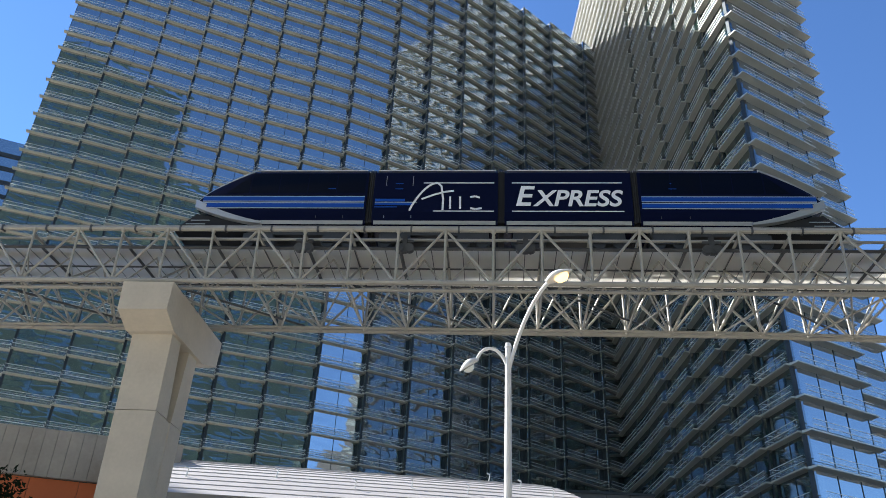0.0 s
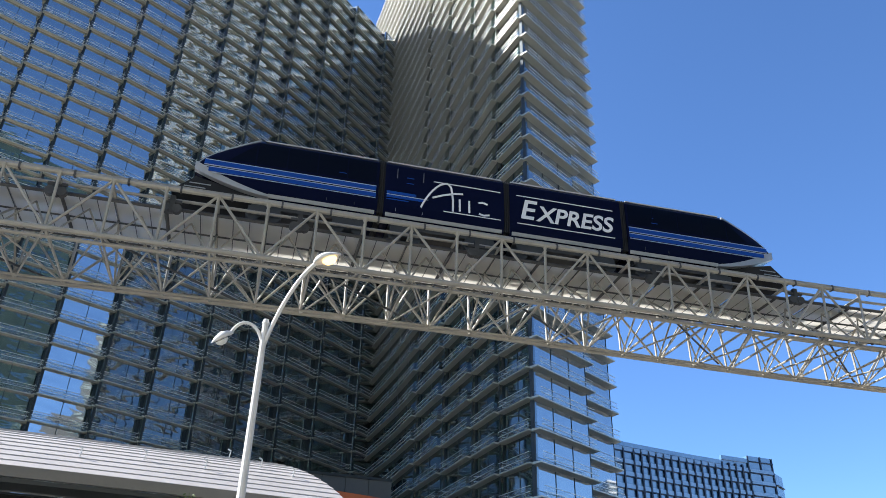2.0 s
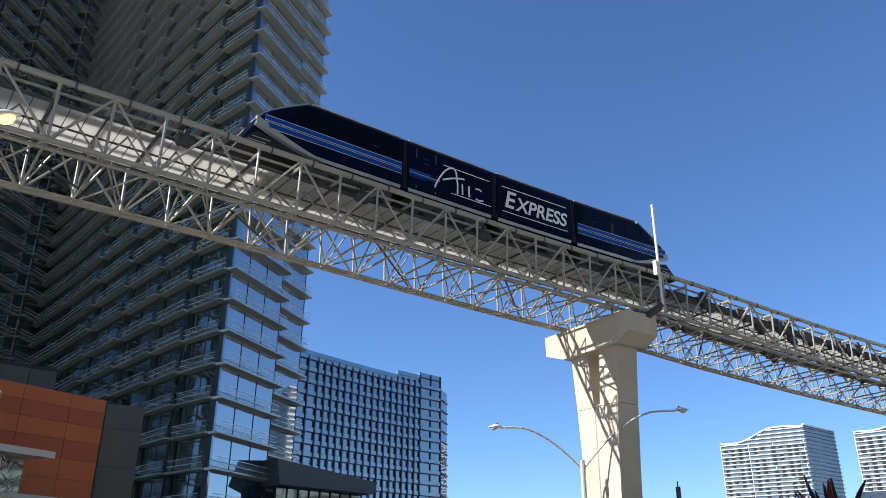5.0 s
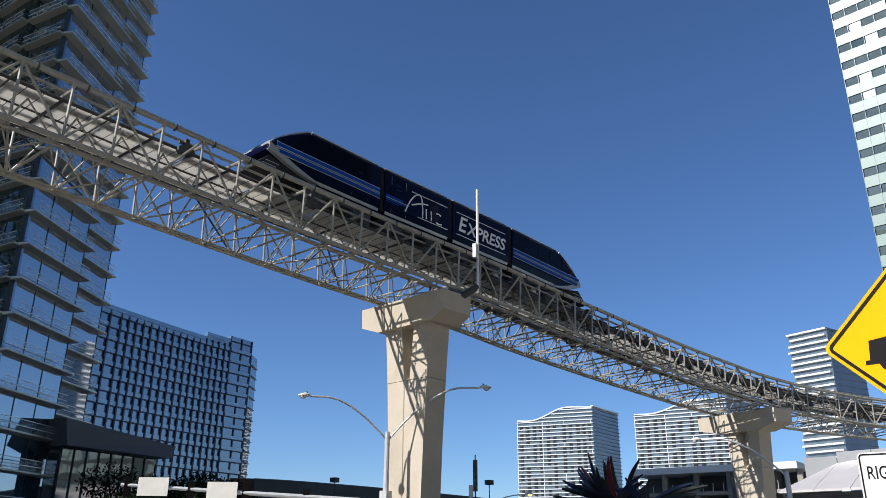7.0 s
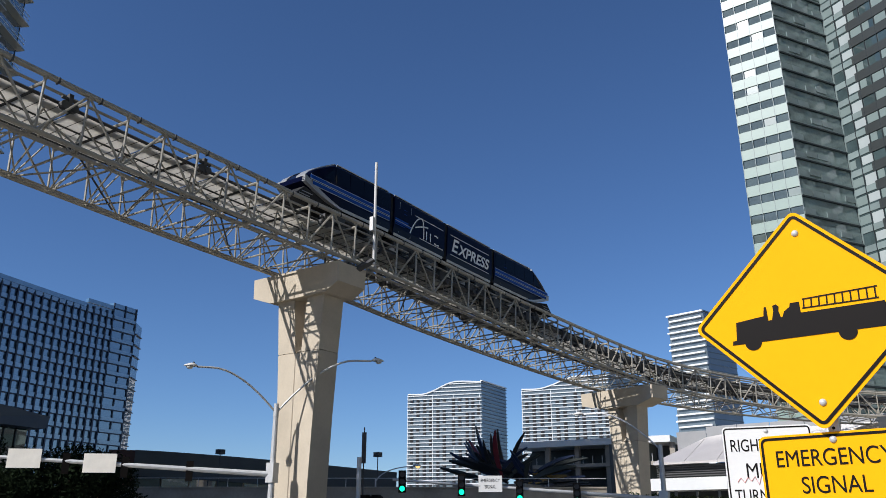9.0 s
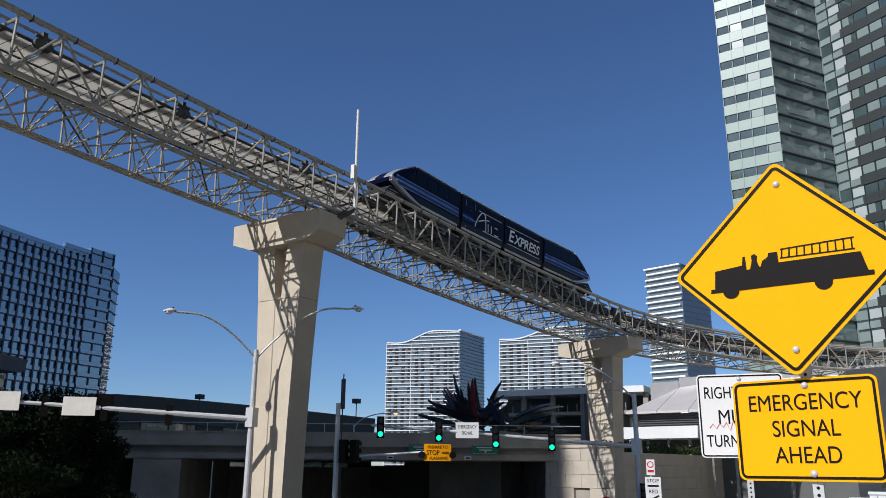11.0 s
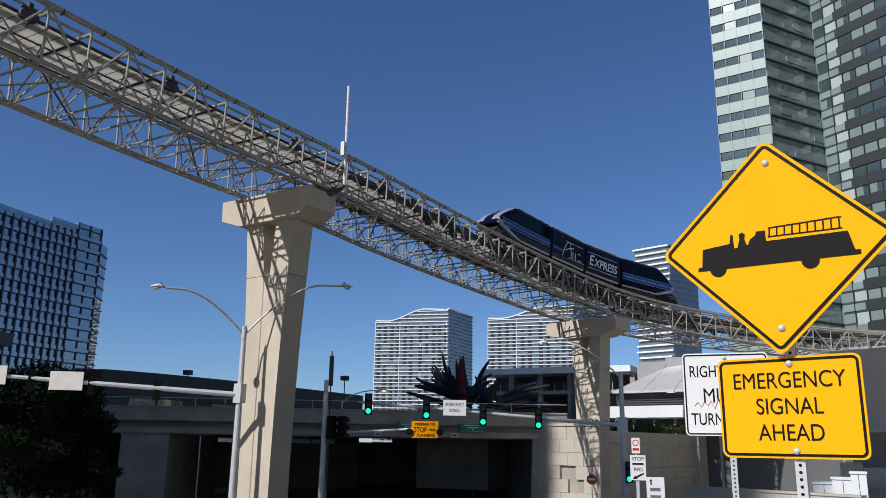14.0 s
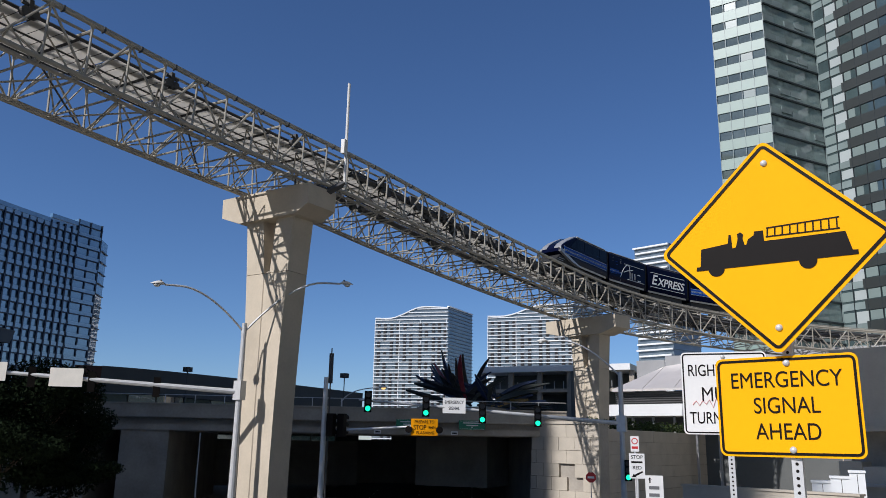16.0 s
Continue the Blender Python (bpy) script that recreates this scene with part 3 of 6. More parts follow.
    if number == 1:  # emblem: a tall arched stroke, a crossbar and short upright strokes
        y0, y1 = -HALF - 0.03, -HALF - 0.005
        strokes = [[(1.72 + 1.25 * f, 0.66 + 1.52 * math.sin(f * math.pi / 2) ** 0.85) for f in [i / 12 for i in range(13)]] + [(3.14, 2.0), (3.24, 1.3), (3.24, 0.70)],
                   [(2.25, 1.28), (2.8, 1.52), (3.3, 1.68), (3.72, 1.74)],
                   [(3.56, 1.42), (3.58, 0.76)], [(4.02, 1.42), (4.04, 0.76)], [(4.48, 1.40), (4.72, 1.44), (4.92, 1.36)], [(4.50, 0.80), (4.74, 0.74), (5.02, 0.80)]]
        for line in strokes:
            mark = Shape()
            for (xa, za), (xb, zb) in zip(line[:-1], line[1:]):
                d = math.hypot(xb - xa, zb - za)
                ox, oz = -(zb - za) / d * 0.045, (xb - xa) / d * 0.045
                mark.prism([(xa - ox, za - oz), (xb - ox, zb - oz), (xb + ox, zb + oz), (xa + ox, za + oz)], y0, y1)
            part("emblem_stroke", mark, WHITE_PAINT, body, "loose white stroke of the emblem")
FLOOR_UP, TRACK_OFF = 1.12, 2.6


def car_pose(s_tail, number):
    start, length, _ = CARS[number]
    a, b = on_track(s_tail + start, TRACK_OFF, FLOOR_UP)[0], on_track(s_tail + start + length, TRACK_OFF, FLOOR_UP)[0]
    x = (b - a).normalized()
    y = Vector((0, 0, 1)).cross(x).normalized()
    z = x.cross(y)
    m = Matrix((x, y, z)).transposed().to_4x4()
    m.translation = a
    return m


# ---- glass towers ----
class Joined:
    """Many alike pieces that end in one mesh."""

    def __init__(self):
        self.sh = Shape()

    def add(self, me_shape, m):
        k = len(self.sh.v)
        self.sh.v += [tuple(m @ Vector(v)) for v in me_shape.v]
        self.sh.f += [tuple(k + i for i in f) for f in me_shape.f]


def wall_frame(a, b):
    """Axes of a wall walked from a to b as seen from outside: x along, y inward, z up."""
    a, b = Vector((*a, 0)), Vector((*b, 0))
    x = (b - a).normalized()
    y = Vector((0, 0, 1)).cross(x)
    m = Matrix((x, y, Vector((0, 0, 1)))).transposed().to_4x4()
    m.translation = a
    return m, (b - a).length


def fin_shape(length, out, thick, rail, over):
    sh = Shape()
    # tapered blade: thick at the wall, thin at the lip
    p = [(-over, 0.05, -thick), (length + over, 0.05, -thick), (length + over, 0.05, 0.06), (-over, 0.05, 0.06)]
    q = [(-over, -out, -0.09), (length + over, -out, -0.09), (length + over, -out, 0.06), (-over, -out, 0.06)]
    sh.hexa([q[0], q[1], p[1], p[0], q[3], q[2], p[2], p[3]])
    return sh


def rail_shape(length, out, rail, over):
    sh = Shape()
    for z in rail:
        sh.box(-over, -out - 0.02, z, length + over, -out + 0.04, z + 0.055)
    return sh


def bay(building, a, b, z0, z1, floor, glass, fin_mat, out, thick, recede, rails, split, returns=True, lines=3, over=0.0, first=0.0, skip=()):
    """One bay of a curtain wall with a projecting fin at every floor."""
    va, vb = Vector((*a, 0)), Vector((*b, 0))
    d = (vb - va).normalized()
    n = Vector((d.y, -d.x, 0))
    end = vb - n * recede
    m, length = wall_frame(a, (end.x, end.y))
    part("glass_wall", Shape().box(0, 0, z0, length, 0.3, z1), glass, building, m=m)
    posts = Shape()
    for i in range(lines + 1):
        x = length * i / max(lines, 1)
        posts.box(x - 0.03, -0.05, z0, x + 0.03, 0.02, z1)
    part("mullion", posts, MULLION, building, m=m)
    if returns and recede:
        m2, l2 = wall_frame((end.x, end.y), b)
        part("return_wall", Shape().box(0, 0, z0, l2, 0.3, z1), MULLION, building, m=m2)
        short, short_rail = fin_shape(l2, out * 0.5, thick, rails, 0.0), rail_shape(l2, out * 0.5, rails, 0.0)
        ends, end_rails = Joined(), Joined()
        z = z0 + first
        while z < z1:
            ends.add(short, Matrix.Translation((0, 0, z)))
            end_rails.add(short_rail, Matrix.Translation((0, 0, z)))
            z += floor
        part("return_fin", ends.sh, fin_mat, building, m=m2, kind="stuff")
        if rails:
            part("return_rail", end_rails.sh, RAIL, building, m=m2, kind="stuff")
    fin, rail = fin_shape(length, out, thick, rails, over), rail_shape(length, out, rails, min(over, 0.0))
    fin_me, rail_me = fin.mesh("fin", fin_mat), rail.mesh("guard_rail", RAIL)
    pane = Shape().box(0.02, -out + 0.05, 0.08, length - 0.02, -out + 0.07, 0.98)
    pane_me = pane.mesh("balustrade", CLEAR)
    high_f, high_r, high_p = Joined(), Joined(), Joined()
    z = z0 + first
    while z < z1:
        if z < split:
            part("fin", fin_me, fin_mat, building, m=m @ Matrix.Translation((0, 0, z)))
            if rails:
                part("guard_rail", rail_me, RAIL, building, m=m @ Matrix.Translation((0, 0, z)))
                part("balustrade", pane_me, CLEAR, building, m=m @ Matrix.Translation((0, 0, z)))
        else:
            high_f.add(fin, Matrix.Translation((0, 0, z)))
            high_r.add(rail, Matrix.Translation((0, 0, z)))
            high_p.add(pane, Matrix.Translation((0, 0, z)))
        z += floor
    if high_f.sh.v:
        part("upper_fin", high_f.sh, fin_mat, building, m=m, kind="stuff")
        if rails:
            part("upper_rail", high_r.sh, RAIL, building, m=m, kind="stuff")
            part("upper_balustrade", high_p.sh, CLEAR, building, m=m, kind="stuff")


FLOOR_H = 3.27
long_tower = thing("hotel_tower", "tall concave glass hotel tower with a champagne fin every floor", "tower")
bearings = ((-33.0, 111.0), (-29.6, 108.6), (-26.2, 107.0), (-22.8, 105.8), (-19.4, 104.9), (-16.2, 104.4), (-12.6, 104.0), (-9.0, 104.2), (-5.3, 105.4), (-2.0, 107.2), (1.2, 109.4), (4.1, 112.8), (7.0, 117.0), (9.6, 121.6), (12.6, 128.0), (15.5, 136.0))
corners = [polar(az, d) for az, d in bearings]
for a, b in zip(corners[:-1], corners[1:]):
    bay(long_tower, (a.x, a.y), (b.x, b.y), -2.0, 126.0, FLOOR_H, GLASS_L, FIN, 0.52, 0.16, 1.1, (0.55, 1.05), 62.0, lines=2, first=1.1, over=0.5 if a is corners[0] else 0.0)
core = Shape()
back = [p + Vector((-4 * 0, 22, 0)) for p in corners]
ring = [(p.x, p.y + 1.6) for p in corners] + [(p.x, p.y) for p in reversed(back)]
k = len(ring)
core.v = [(x, y, -2) for x, y in ring] + [(x, y, 125.6) for x, y in ring]
core.f = [tuple(reversed(range(k))), tuple(range(k, 2 * k))] + [(i, (i + 1) % k, k + (i + 1) % k, k + i) for i in range(k)]
part("core", core, CONCRETE_DARK, long_tower)

side_tower = thing("hotel_tower", "taller corner hotel tower of blue glass with stepped balconies", "tower")
T_TOP = 150.0
left_face = [(31.0, 152.0), (31.0, 138.0), (31.1, 124.5), (31.25, 112.0), (31.5, 101.0), (31.95, 91.3), (32.5, 82.5), (33.1, 76.0), (33.85, 70.2)]
for k, (a, b) in enumerate(zip(left_face[:-1], left_face[1:])):
    bay(side_tower, a, b, -2.0, T_TOP, FLOOR_H, GLASS_D, FIN, 0.75, 0.18, -0.5 if 2 < k < 7 else 0.0, (0.5, 1.05), 60.0, lines=2, first=0.55)
bay(side_tower, (33.85, 70.2), (42.6, 74.95), -2.0, T_TOP, FLOOR_H, GLASS_R, FIN, 0.95, 0.20, 0.0, (0.5, 1.05), 60.0, lines=3, over=0.45, first=0.55)
bay(side_tower, (42.2, 76.0), (48.2, 79.25), -2.0, T_TOP, FLOOR_H, GLASS_R, FIN, 0.9, 0.20, 0.0, (0.5, 1.05), 60.0, lines=1, over=0.3, first=0.0)
part("corner_post", Shape().box(-0.10, -0.05, -2, 0.06, 0.4, T_TOP), MULLION, side_tower, m=wall_frame((33.85, 70.2), (42.6, 74.95))[0])
core = Shape()
ring = [(34.7, 71.6), (42.3, 76.0), (48.2, 79.65), (60.0, 152.0), (32.4, 152.0), (32.6, 112.0), (33.2, 90.0)]
k = len(ring)
core.v = [(x, y, -2) for x, y in ring] + [(x, y, T_TOP - 0.4) for x, y in ring]
core.f = [tuple(reversed(range(k))), tuple(range(k, 2 * k))] + [(i, (i + 1) % k, k + (i + 1) % k, k + i) for i in range(k)]
part("core", core, CONCRETE_DARK, side_tower)


# ---- hotel podium ----
podium = thing("hotel_podium", "low hotel podium with a curved pale metal roof and dark glazing", "building")


def eave(bearing):
    """Distance of the roof's eave line by bearing."""
    return 40.2 + 0.0075 * (bearing + 5) ** 2


ROWS = 16
for row in range(ROWS):
    sh = Shape()
    n = 26
    for edge_row, lip in ((row, 0.05), (row + 1, 0.0)):
        v = edge_row / ROWS
        right = 12.6 - 8.0 * v ** 1.15
        for i in range(n + 1):
            b = -22.4 + (right + 22.4) * i / n
            p = polar(b, eave(b) + 12.5 * v, 10.2 + 4.1 * math.sin(v * math.pi / 2) + lip)
            sh.v.append(tuple(p))
    m0 = n + 1
    sh.f = [(i, i + 1, m0 + i + 1, m0 + i) for i in range(n)]
    k = len(sh.v)
    sh.v += [(x, y, z - 0.16) for x, y, z in sh.v[:k]]
    sh.f += [(k + m0 + i, k + m0 + i + 1, k + i + 1, k + i) for i in range(n)]
    sh.f += [(i + 1, i, k + i, k + i + 1) for i in range(n)] + [(n, m0 + n, k + m0 + n, k + n), (m0, 0, k, k + m0)]
    part("roof_panel", sh, ROOF_METAL, podium)
def ribbon(b0, b1, n, inner, outer, z0, z1):
    """A strip bent along the eave line, closed at its ends."""
    sh = Shape()
    for i in range(n + 1):
        b = b0 + (b1 - b0) * i / n
        p, q = polar(b, eave(b) + inner), polar(b, eave(b) + outer)
        sh.v += [(p.x, p.y, z0), (q.x, q.y, z0), (q.x, q.y, z1), (p.x, p.y, z1)]
    for i in range(n):
        sh.f += [(4 * i + (j + 1) % 4, 4 * i + j, 4 * i + 4 + j, 4 * i + 4 + (j + 1) % 4) for j in range(4)]
    sh.f += [(0, 1, 2, 3), (4 * n + 3, 4 * n + 2, 4 * n + 1, 4 * n)]
    return sh


fascia, soffit = ribbon(-22.4, 12.6, 26, -0.05, 0.25, 9.75, 10.22), ribbon(-22.4, 12.6, 26, 0.26, 2.6, 9.55, 9.74)
part("fascia", fascia, material("taupe_fascia", (0.30, 0.27, 0.23), 0.6, 0.1, 0.1, 2.0), podium, "taupe metal eave fascia")
part("soffit", soffit, GREY_CLAD, podium)
for i in range(13):
    b0, b1 = -22.0 + 2.4 * i, -22.0 + 2.4 * (i + 1)
    p, q = polar(b0, eave(b0) + 2.2), polar(b1, eave(b1) + 2.2)
    m, length = wall_frame((p.x, p.y), (q.x, q.y))
    for j, (z0, z1) in enumerate(((-1.0, 5.0), (5.05, 7.1), (7.15, 9.4))):
        part("window_pane", Shape().box(0.04, 0.05, z0, length - 0.04, 0.2, z1), GLASS_P, podium, m=m)
        part("transom", Shape().box(0, 0, z1 - 0.02, length, 0.12, z1 + 0.07), MULLION, podium, m=m)
    part("mullion", Shape().box(-0.05, -0.02, -1, 0.05, 0.2, 9.4), MULLION, podium, m=m)
for b, v in ((-17, 0.22), (-11, 0.3), (-5.5, 0.2), (-1.5, 0.28), (2.5, 0.25), (6.2, 0.42), (8.5, 0.3), (4.0, 0.75)):
    p = polar(b, eave(b) + 12.5 * v, 10.2 + 4.1 * math.sin(v * math.pi / 2))
    part("roof_anchor", Shape().tube((0, 0, 0), (0.08, 0, 0.45), 0.05, 0.03).tube((0.08, 0, 0.45), (-0.12, 0, 0.55), 0.05), RAIL, podium, m=Matrix.Translation(p))

# banded orange wall
orange_wall = thing("panelled_wall", "wall of banded orange and brick-red panels beside the curved roof", "wall")
a, b = polar(7.0, 54.0), polar(18.8, 60.3)
m, length = wall_frame((a.x, a.y), (b.x, b.y))
orange_wall.matrix_basis = m
rng = random.Random(5)
heights = (-1.5, 1.0, 3.2, 5.4, 6.9, 8.2, 9.5, 10.7, 11.8, 12.8, 13.75)
for j, (z0, z1) in enumerate(zip(heights[:-1], heights[1:])):
    cuts = [0, length * 0.22, length * 0.55, length * 0.80, length]
    for i, (x0, x1) in enumerate(zip(cuts[:-1], cuts[1:])):
        mat = ORANGE_A if j in (2, 4, 5, 7, 9) else ORANGE_B
        part("panel", Shape().box(x0 + 0.015, 0, z0 + 0.012, x1 - 0.015, 0.12, z1 - 0.012), mat, orange_wall)
part("backing", Shape().box(0, 0.1, -1.5, length, 9.0, 13.7), GREY_CLAD, orange_wall)
a, b = polar(18.85, 60.5), polar(21.2, 60.9)
m, length = wall_frame((a.x, a.y), (b.x, b.y))
solo_m = thing("podium_block", "plain charcoal clad block at the end of the panelled wall", "building", m)
part("cladding", Shape().box(0, 0, -2, length, 9, 13.6), GREY_CLAD, solo_m)
for i in range(5):
    part("joint", Shape().box(0, -0.02, 1.5 + 2.6 * i, length, 0.0, 1.53 + 2.6 * i), MULLION, solo_m)
a, b = polar(2.0, 63.0), polar(15.5, 65.5)
m, length = wall_frame((a.x, a.y), (b.x, b.y))
parapet = thing("plant_screen", "dark metal screen wall rising behind the curved roof", "wall", m)
for i in range(8):
    part("screen_panel", Shape().box(length * i / 8 + 0.02, 0, 8, length * (i + 1) / 8 - 0.02, 0.25, 16.6), GREY_CLAD, parapet)
part("coping", Shape().box(0, -0.1, 16.6, length, 0.4, 16.8), MULLION, parapet)

# awning and glazed screen with a branch pattern
a, b = polar(7.6, 51.6), polar(15.4, 56.2)
m, length = wall_frame((a.x, a.y), (b.x, b.y))
awning = thing("entrance_awning", "thin silver awning over glazing with a branch pattern", "awning", m)
part("blade", Shape().box(0, -1.4, 9.05, length, 1.6, 9.3), SILVER, awning)
part("gutter", Shape().box(0, -1.5, 8.95, length, -1.4, 9.35), SILVER, awning)
part("glazing", Shape().box(0.1, 0.6, -1, length - 0.5, 0.8, 9.0), GLASS_D, awning)
twigs = Shape()
rng = random.Random(8)
for i in range(260):
    x, z = rng.uniform(0.3, length - 0.8), rng.uniform(3.5, 8.8)
    ang = rng.uniform(-1.2, 1.2)
    ln = rng.uniform(0.3, 1.3)
    twigs.tube((x, 0.55, z), (x + ln * math.sin(ang), 0.55, z + ln * math.cos(ang)), 0.028, 0.012, 4)
part("branch_pattern", twigs, RAIL, awning, "pale branch pattern fixed on the glass", kind="stuff")

# side wing
a, b = polar(-40.0, 52.0), polar(-17.5, 47.5)
m, length = wall_frame((a.x, a.y), (b.x, b.y))
wing = thing("podium_wing", "low wing with a ribbed grey band over orange panels", "building", m)
for i in range(30):
    part("rib_panel", Shape().box(length * i / 30 + 0.01, 0, 11.55, length * (i + 1) / 30 - 0.01, 0.3, 14.1), CONCRETE_DARK, wing)
for i in range(8):
    part("panel", Shape().box(length * i / 8 + 0.015, 0.25, 6.0, length * (i + 1) / 8 - 0.015, 0.4, 11.5), ORANGE_A, wing)
part("core", Shape().box(0, 0.4, -1, length, 10, 14.0), GREY_CLAD, wing)
# raised terrace in front of the podium
terrace = thing("terrace", "raised pale concrete terrace with planting in front of the glazing", "terrace")
q = [polar(bb, dd) for bb, dd in ((-26, 37.5), (-10, 36.5), (6, 38.0), (22, 46.0), (22, 60.0), (-26, 46.0))]
k = len(q)
sh = Shape()
sh.v = [(p.x, p.y, -2.5) for p in q] + [(p.x, p.y, 5.4) for p in q]
sh.f = [tuple(range(k)), tuple(reversed(range(k, 2 * k)))] + [((i + 1) % k, i, k + i, k + (i + 1) % k) for i in range(k)]
part("block", sh, CONCRETE, terrace)
for i in range(k - 3):
    a, b = q[i], q[i + 1]
    part("coping", Shape().tube((a.x, a.y, 5.45), (b.x, b.y, 5.45), 0.22, n=4), CONCRETE, terrace)

# dark roof canopy beyond the corner tower
a, b = polar(30.5, 84.0), polar(36.9, 92.0)
m, length = wall_frame((a.x, a.y), (b.x, b.y))
pavilion = thing("glazed_pavilion", "dark glazed pavilion under a heavy overhanging charcoal roof", "building", m)
part("roof", Shape().hexa([(-0.5, -1.0, 11.0), (length - 0.6, -1.0, 11.0), (length - 0.6, 8, 11.0), (-0.5, 8, 11.0), (-0.5, -0.2, 13.6), (length + 0.6, -0.2, 12.4), (length + 0.6, 8, 12.4), (-0.5, 8, 13.6)]), GREY_CLAD, pavilion)
for i in range(8):
    part("window_pane", Shape().box(length * i / 9 + 0.04, 0.4, -4, length * (i + 1) / 9 - 0.04, 0.6, 10.95), GLASS_D, pavilion)
    part("mullion", Shape().box(length * i / 9 - 0.06, 0.3, -4, length * i / 9 + 0.06, 0.7, 10.95), MULLION, pavilion)

# ---- distant towers ----
blue_hotel = thing("slab_hotel", "curved blue glass slab hotel with dark vertical piers", "hotel")
spine = [polar(az, d) for az, d in ((30.4, 178.0), (32.6, 184.5), (34.6, 190.5), (36.6, 197.0), (38.4, 203.0), (40.1, 208.5))]
H_GLASS = facade_glass("sky_blue_hotel_glass", (0.09, 0.17, 0.26), 2.8, 0.012, 3.0)
H_RAIL = material("pale_blue_balustrade_glass", (0.19, 0.29, 0.41), 0.10, 0, 0.15, 3.0, ior=2.4)
H_PIER = material("navy_pier_metal", (0.03, 0.05, 0.085), 0.5, 0.3, 0.1, 5.0)
for j, (a, b) in enumerate(zip(spine[:-1], spine[1:])):
    m, length = wall_frame((a.x, a.y), (b.x, b.y))
    top = 52.0 if j < 4 else 53.2
    part("glass_wall", Shape().box(0, 0, -6, length, 14, top - 1.0), H_GLASS, blue_hotel, m=m)
    part("parapet", Shape().box(0, -0.3, top - 1.0, length, 0.5, top), H_GLASS, blue_hotel, m=m)
    cols = 4 if j else 3
    for i in range(cols):
        x = length * i / cols
        part("pier", Shape().box(x - 0.2, -0.4, -6, x + 0.2, 0.05, top - 1.6), H_PIER, blue_hotel, m=m)
    z = 0.3
    while z < top - 2:
        for i in range(cols):
            x0, x1 = length * i / cols + 0.2, length * (i + 1) / cols - 0.2
            part("ledge", Shape().box(x0, -0.3, z, x1, 0.02, z + 0.20), H_PIER, blue_hotel, m=m)
            part("balustrade", Shape().box(x0, -0.26, z + 0.24, x1, -0.22, z + 1.15), H_RAIL, blue_hotel, m=m)
        z += 2.75
a, b = polar(40.1, 208.3), polar(41.6, 213.4)
m, length = wall_frame((a.x, a.y), (b.x, b.y))
part("end_bay", Shape().box(0, 0, -6, length, 5, 54.0), H_GLASS, blue_hotel, m=m)
for x in (0.0, length * 0.5, length - 0.2):
    part("pier", Shape().box(x - 0.17, -0.22, -6, x + 0.17, 0.05, 54.0), H_PIER, blue_hotel, m=m)
for i in range(20):
    part("ledge", Shape().box(0.4, -0.3, 0.3 + 2.75 * i, length, 0.02, 0.50 + 2.75 * i), H_PIER, blue_hotel, m=m)
for i in range(19):
    part("balustrade", Shape().box(0.3, -0.26, 0.54 + 2.75 * i, length - 0.3, -0.22, 1.35 + 2.75 * i), H_RAIL, blue_hotel, m=m)
a2, b2 = polar(41.6, 213.4), polar(42.0, 219.0)
m, length = wall_frame((a2.x, a2.y), (b2.x, b2.y))
part("end_wall", Shape().box(0, -0.2, -6, length, 4, 50.5), H_GLASS, blue_hotel, m=m)
for i in range(18):
    part("balcony", Shape().box(0.2, -0.55, 0.8 + 2.75 * i, length, 0.0, 1.0 + 2.75 * i), H_PIER, blue_hotel, m=m)


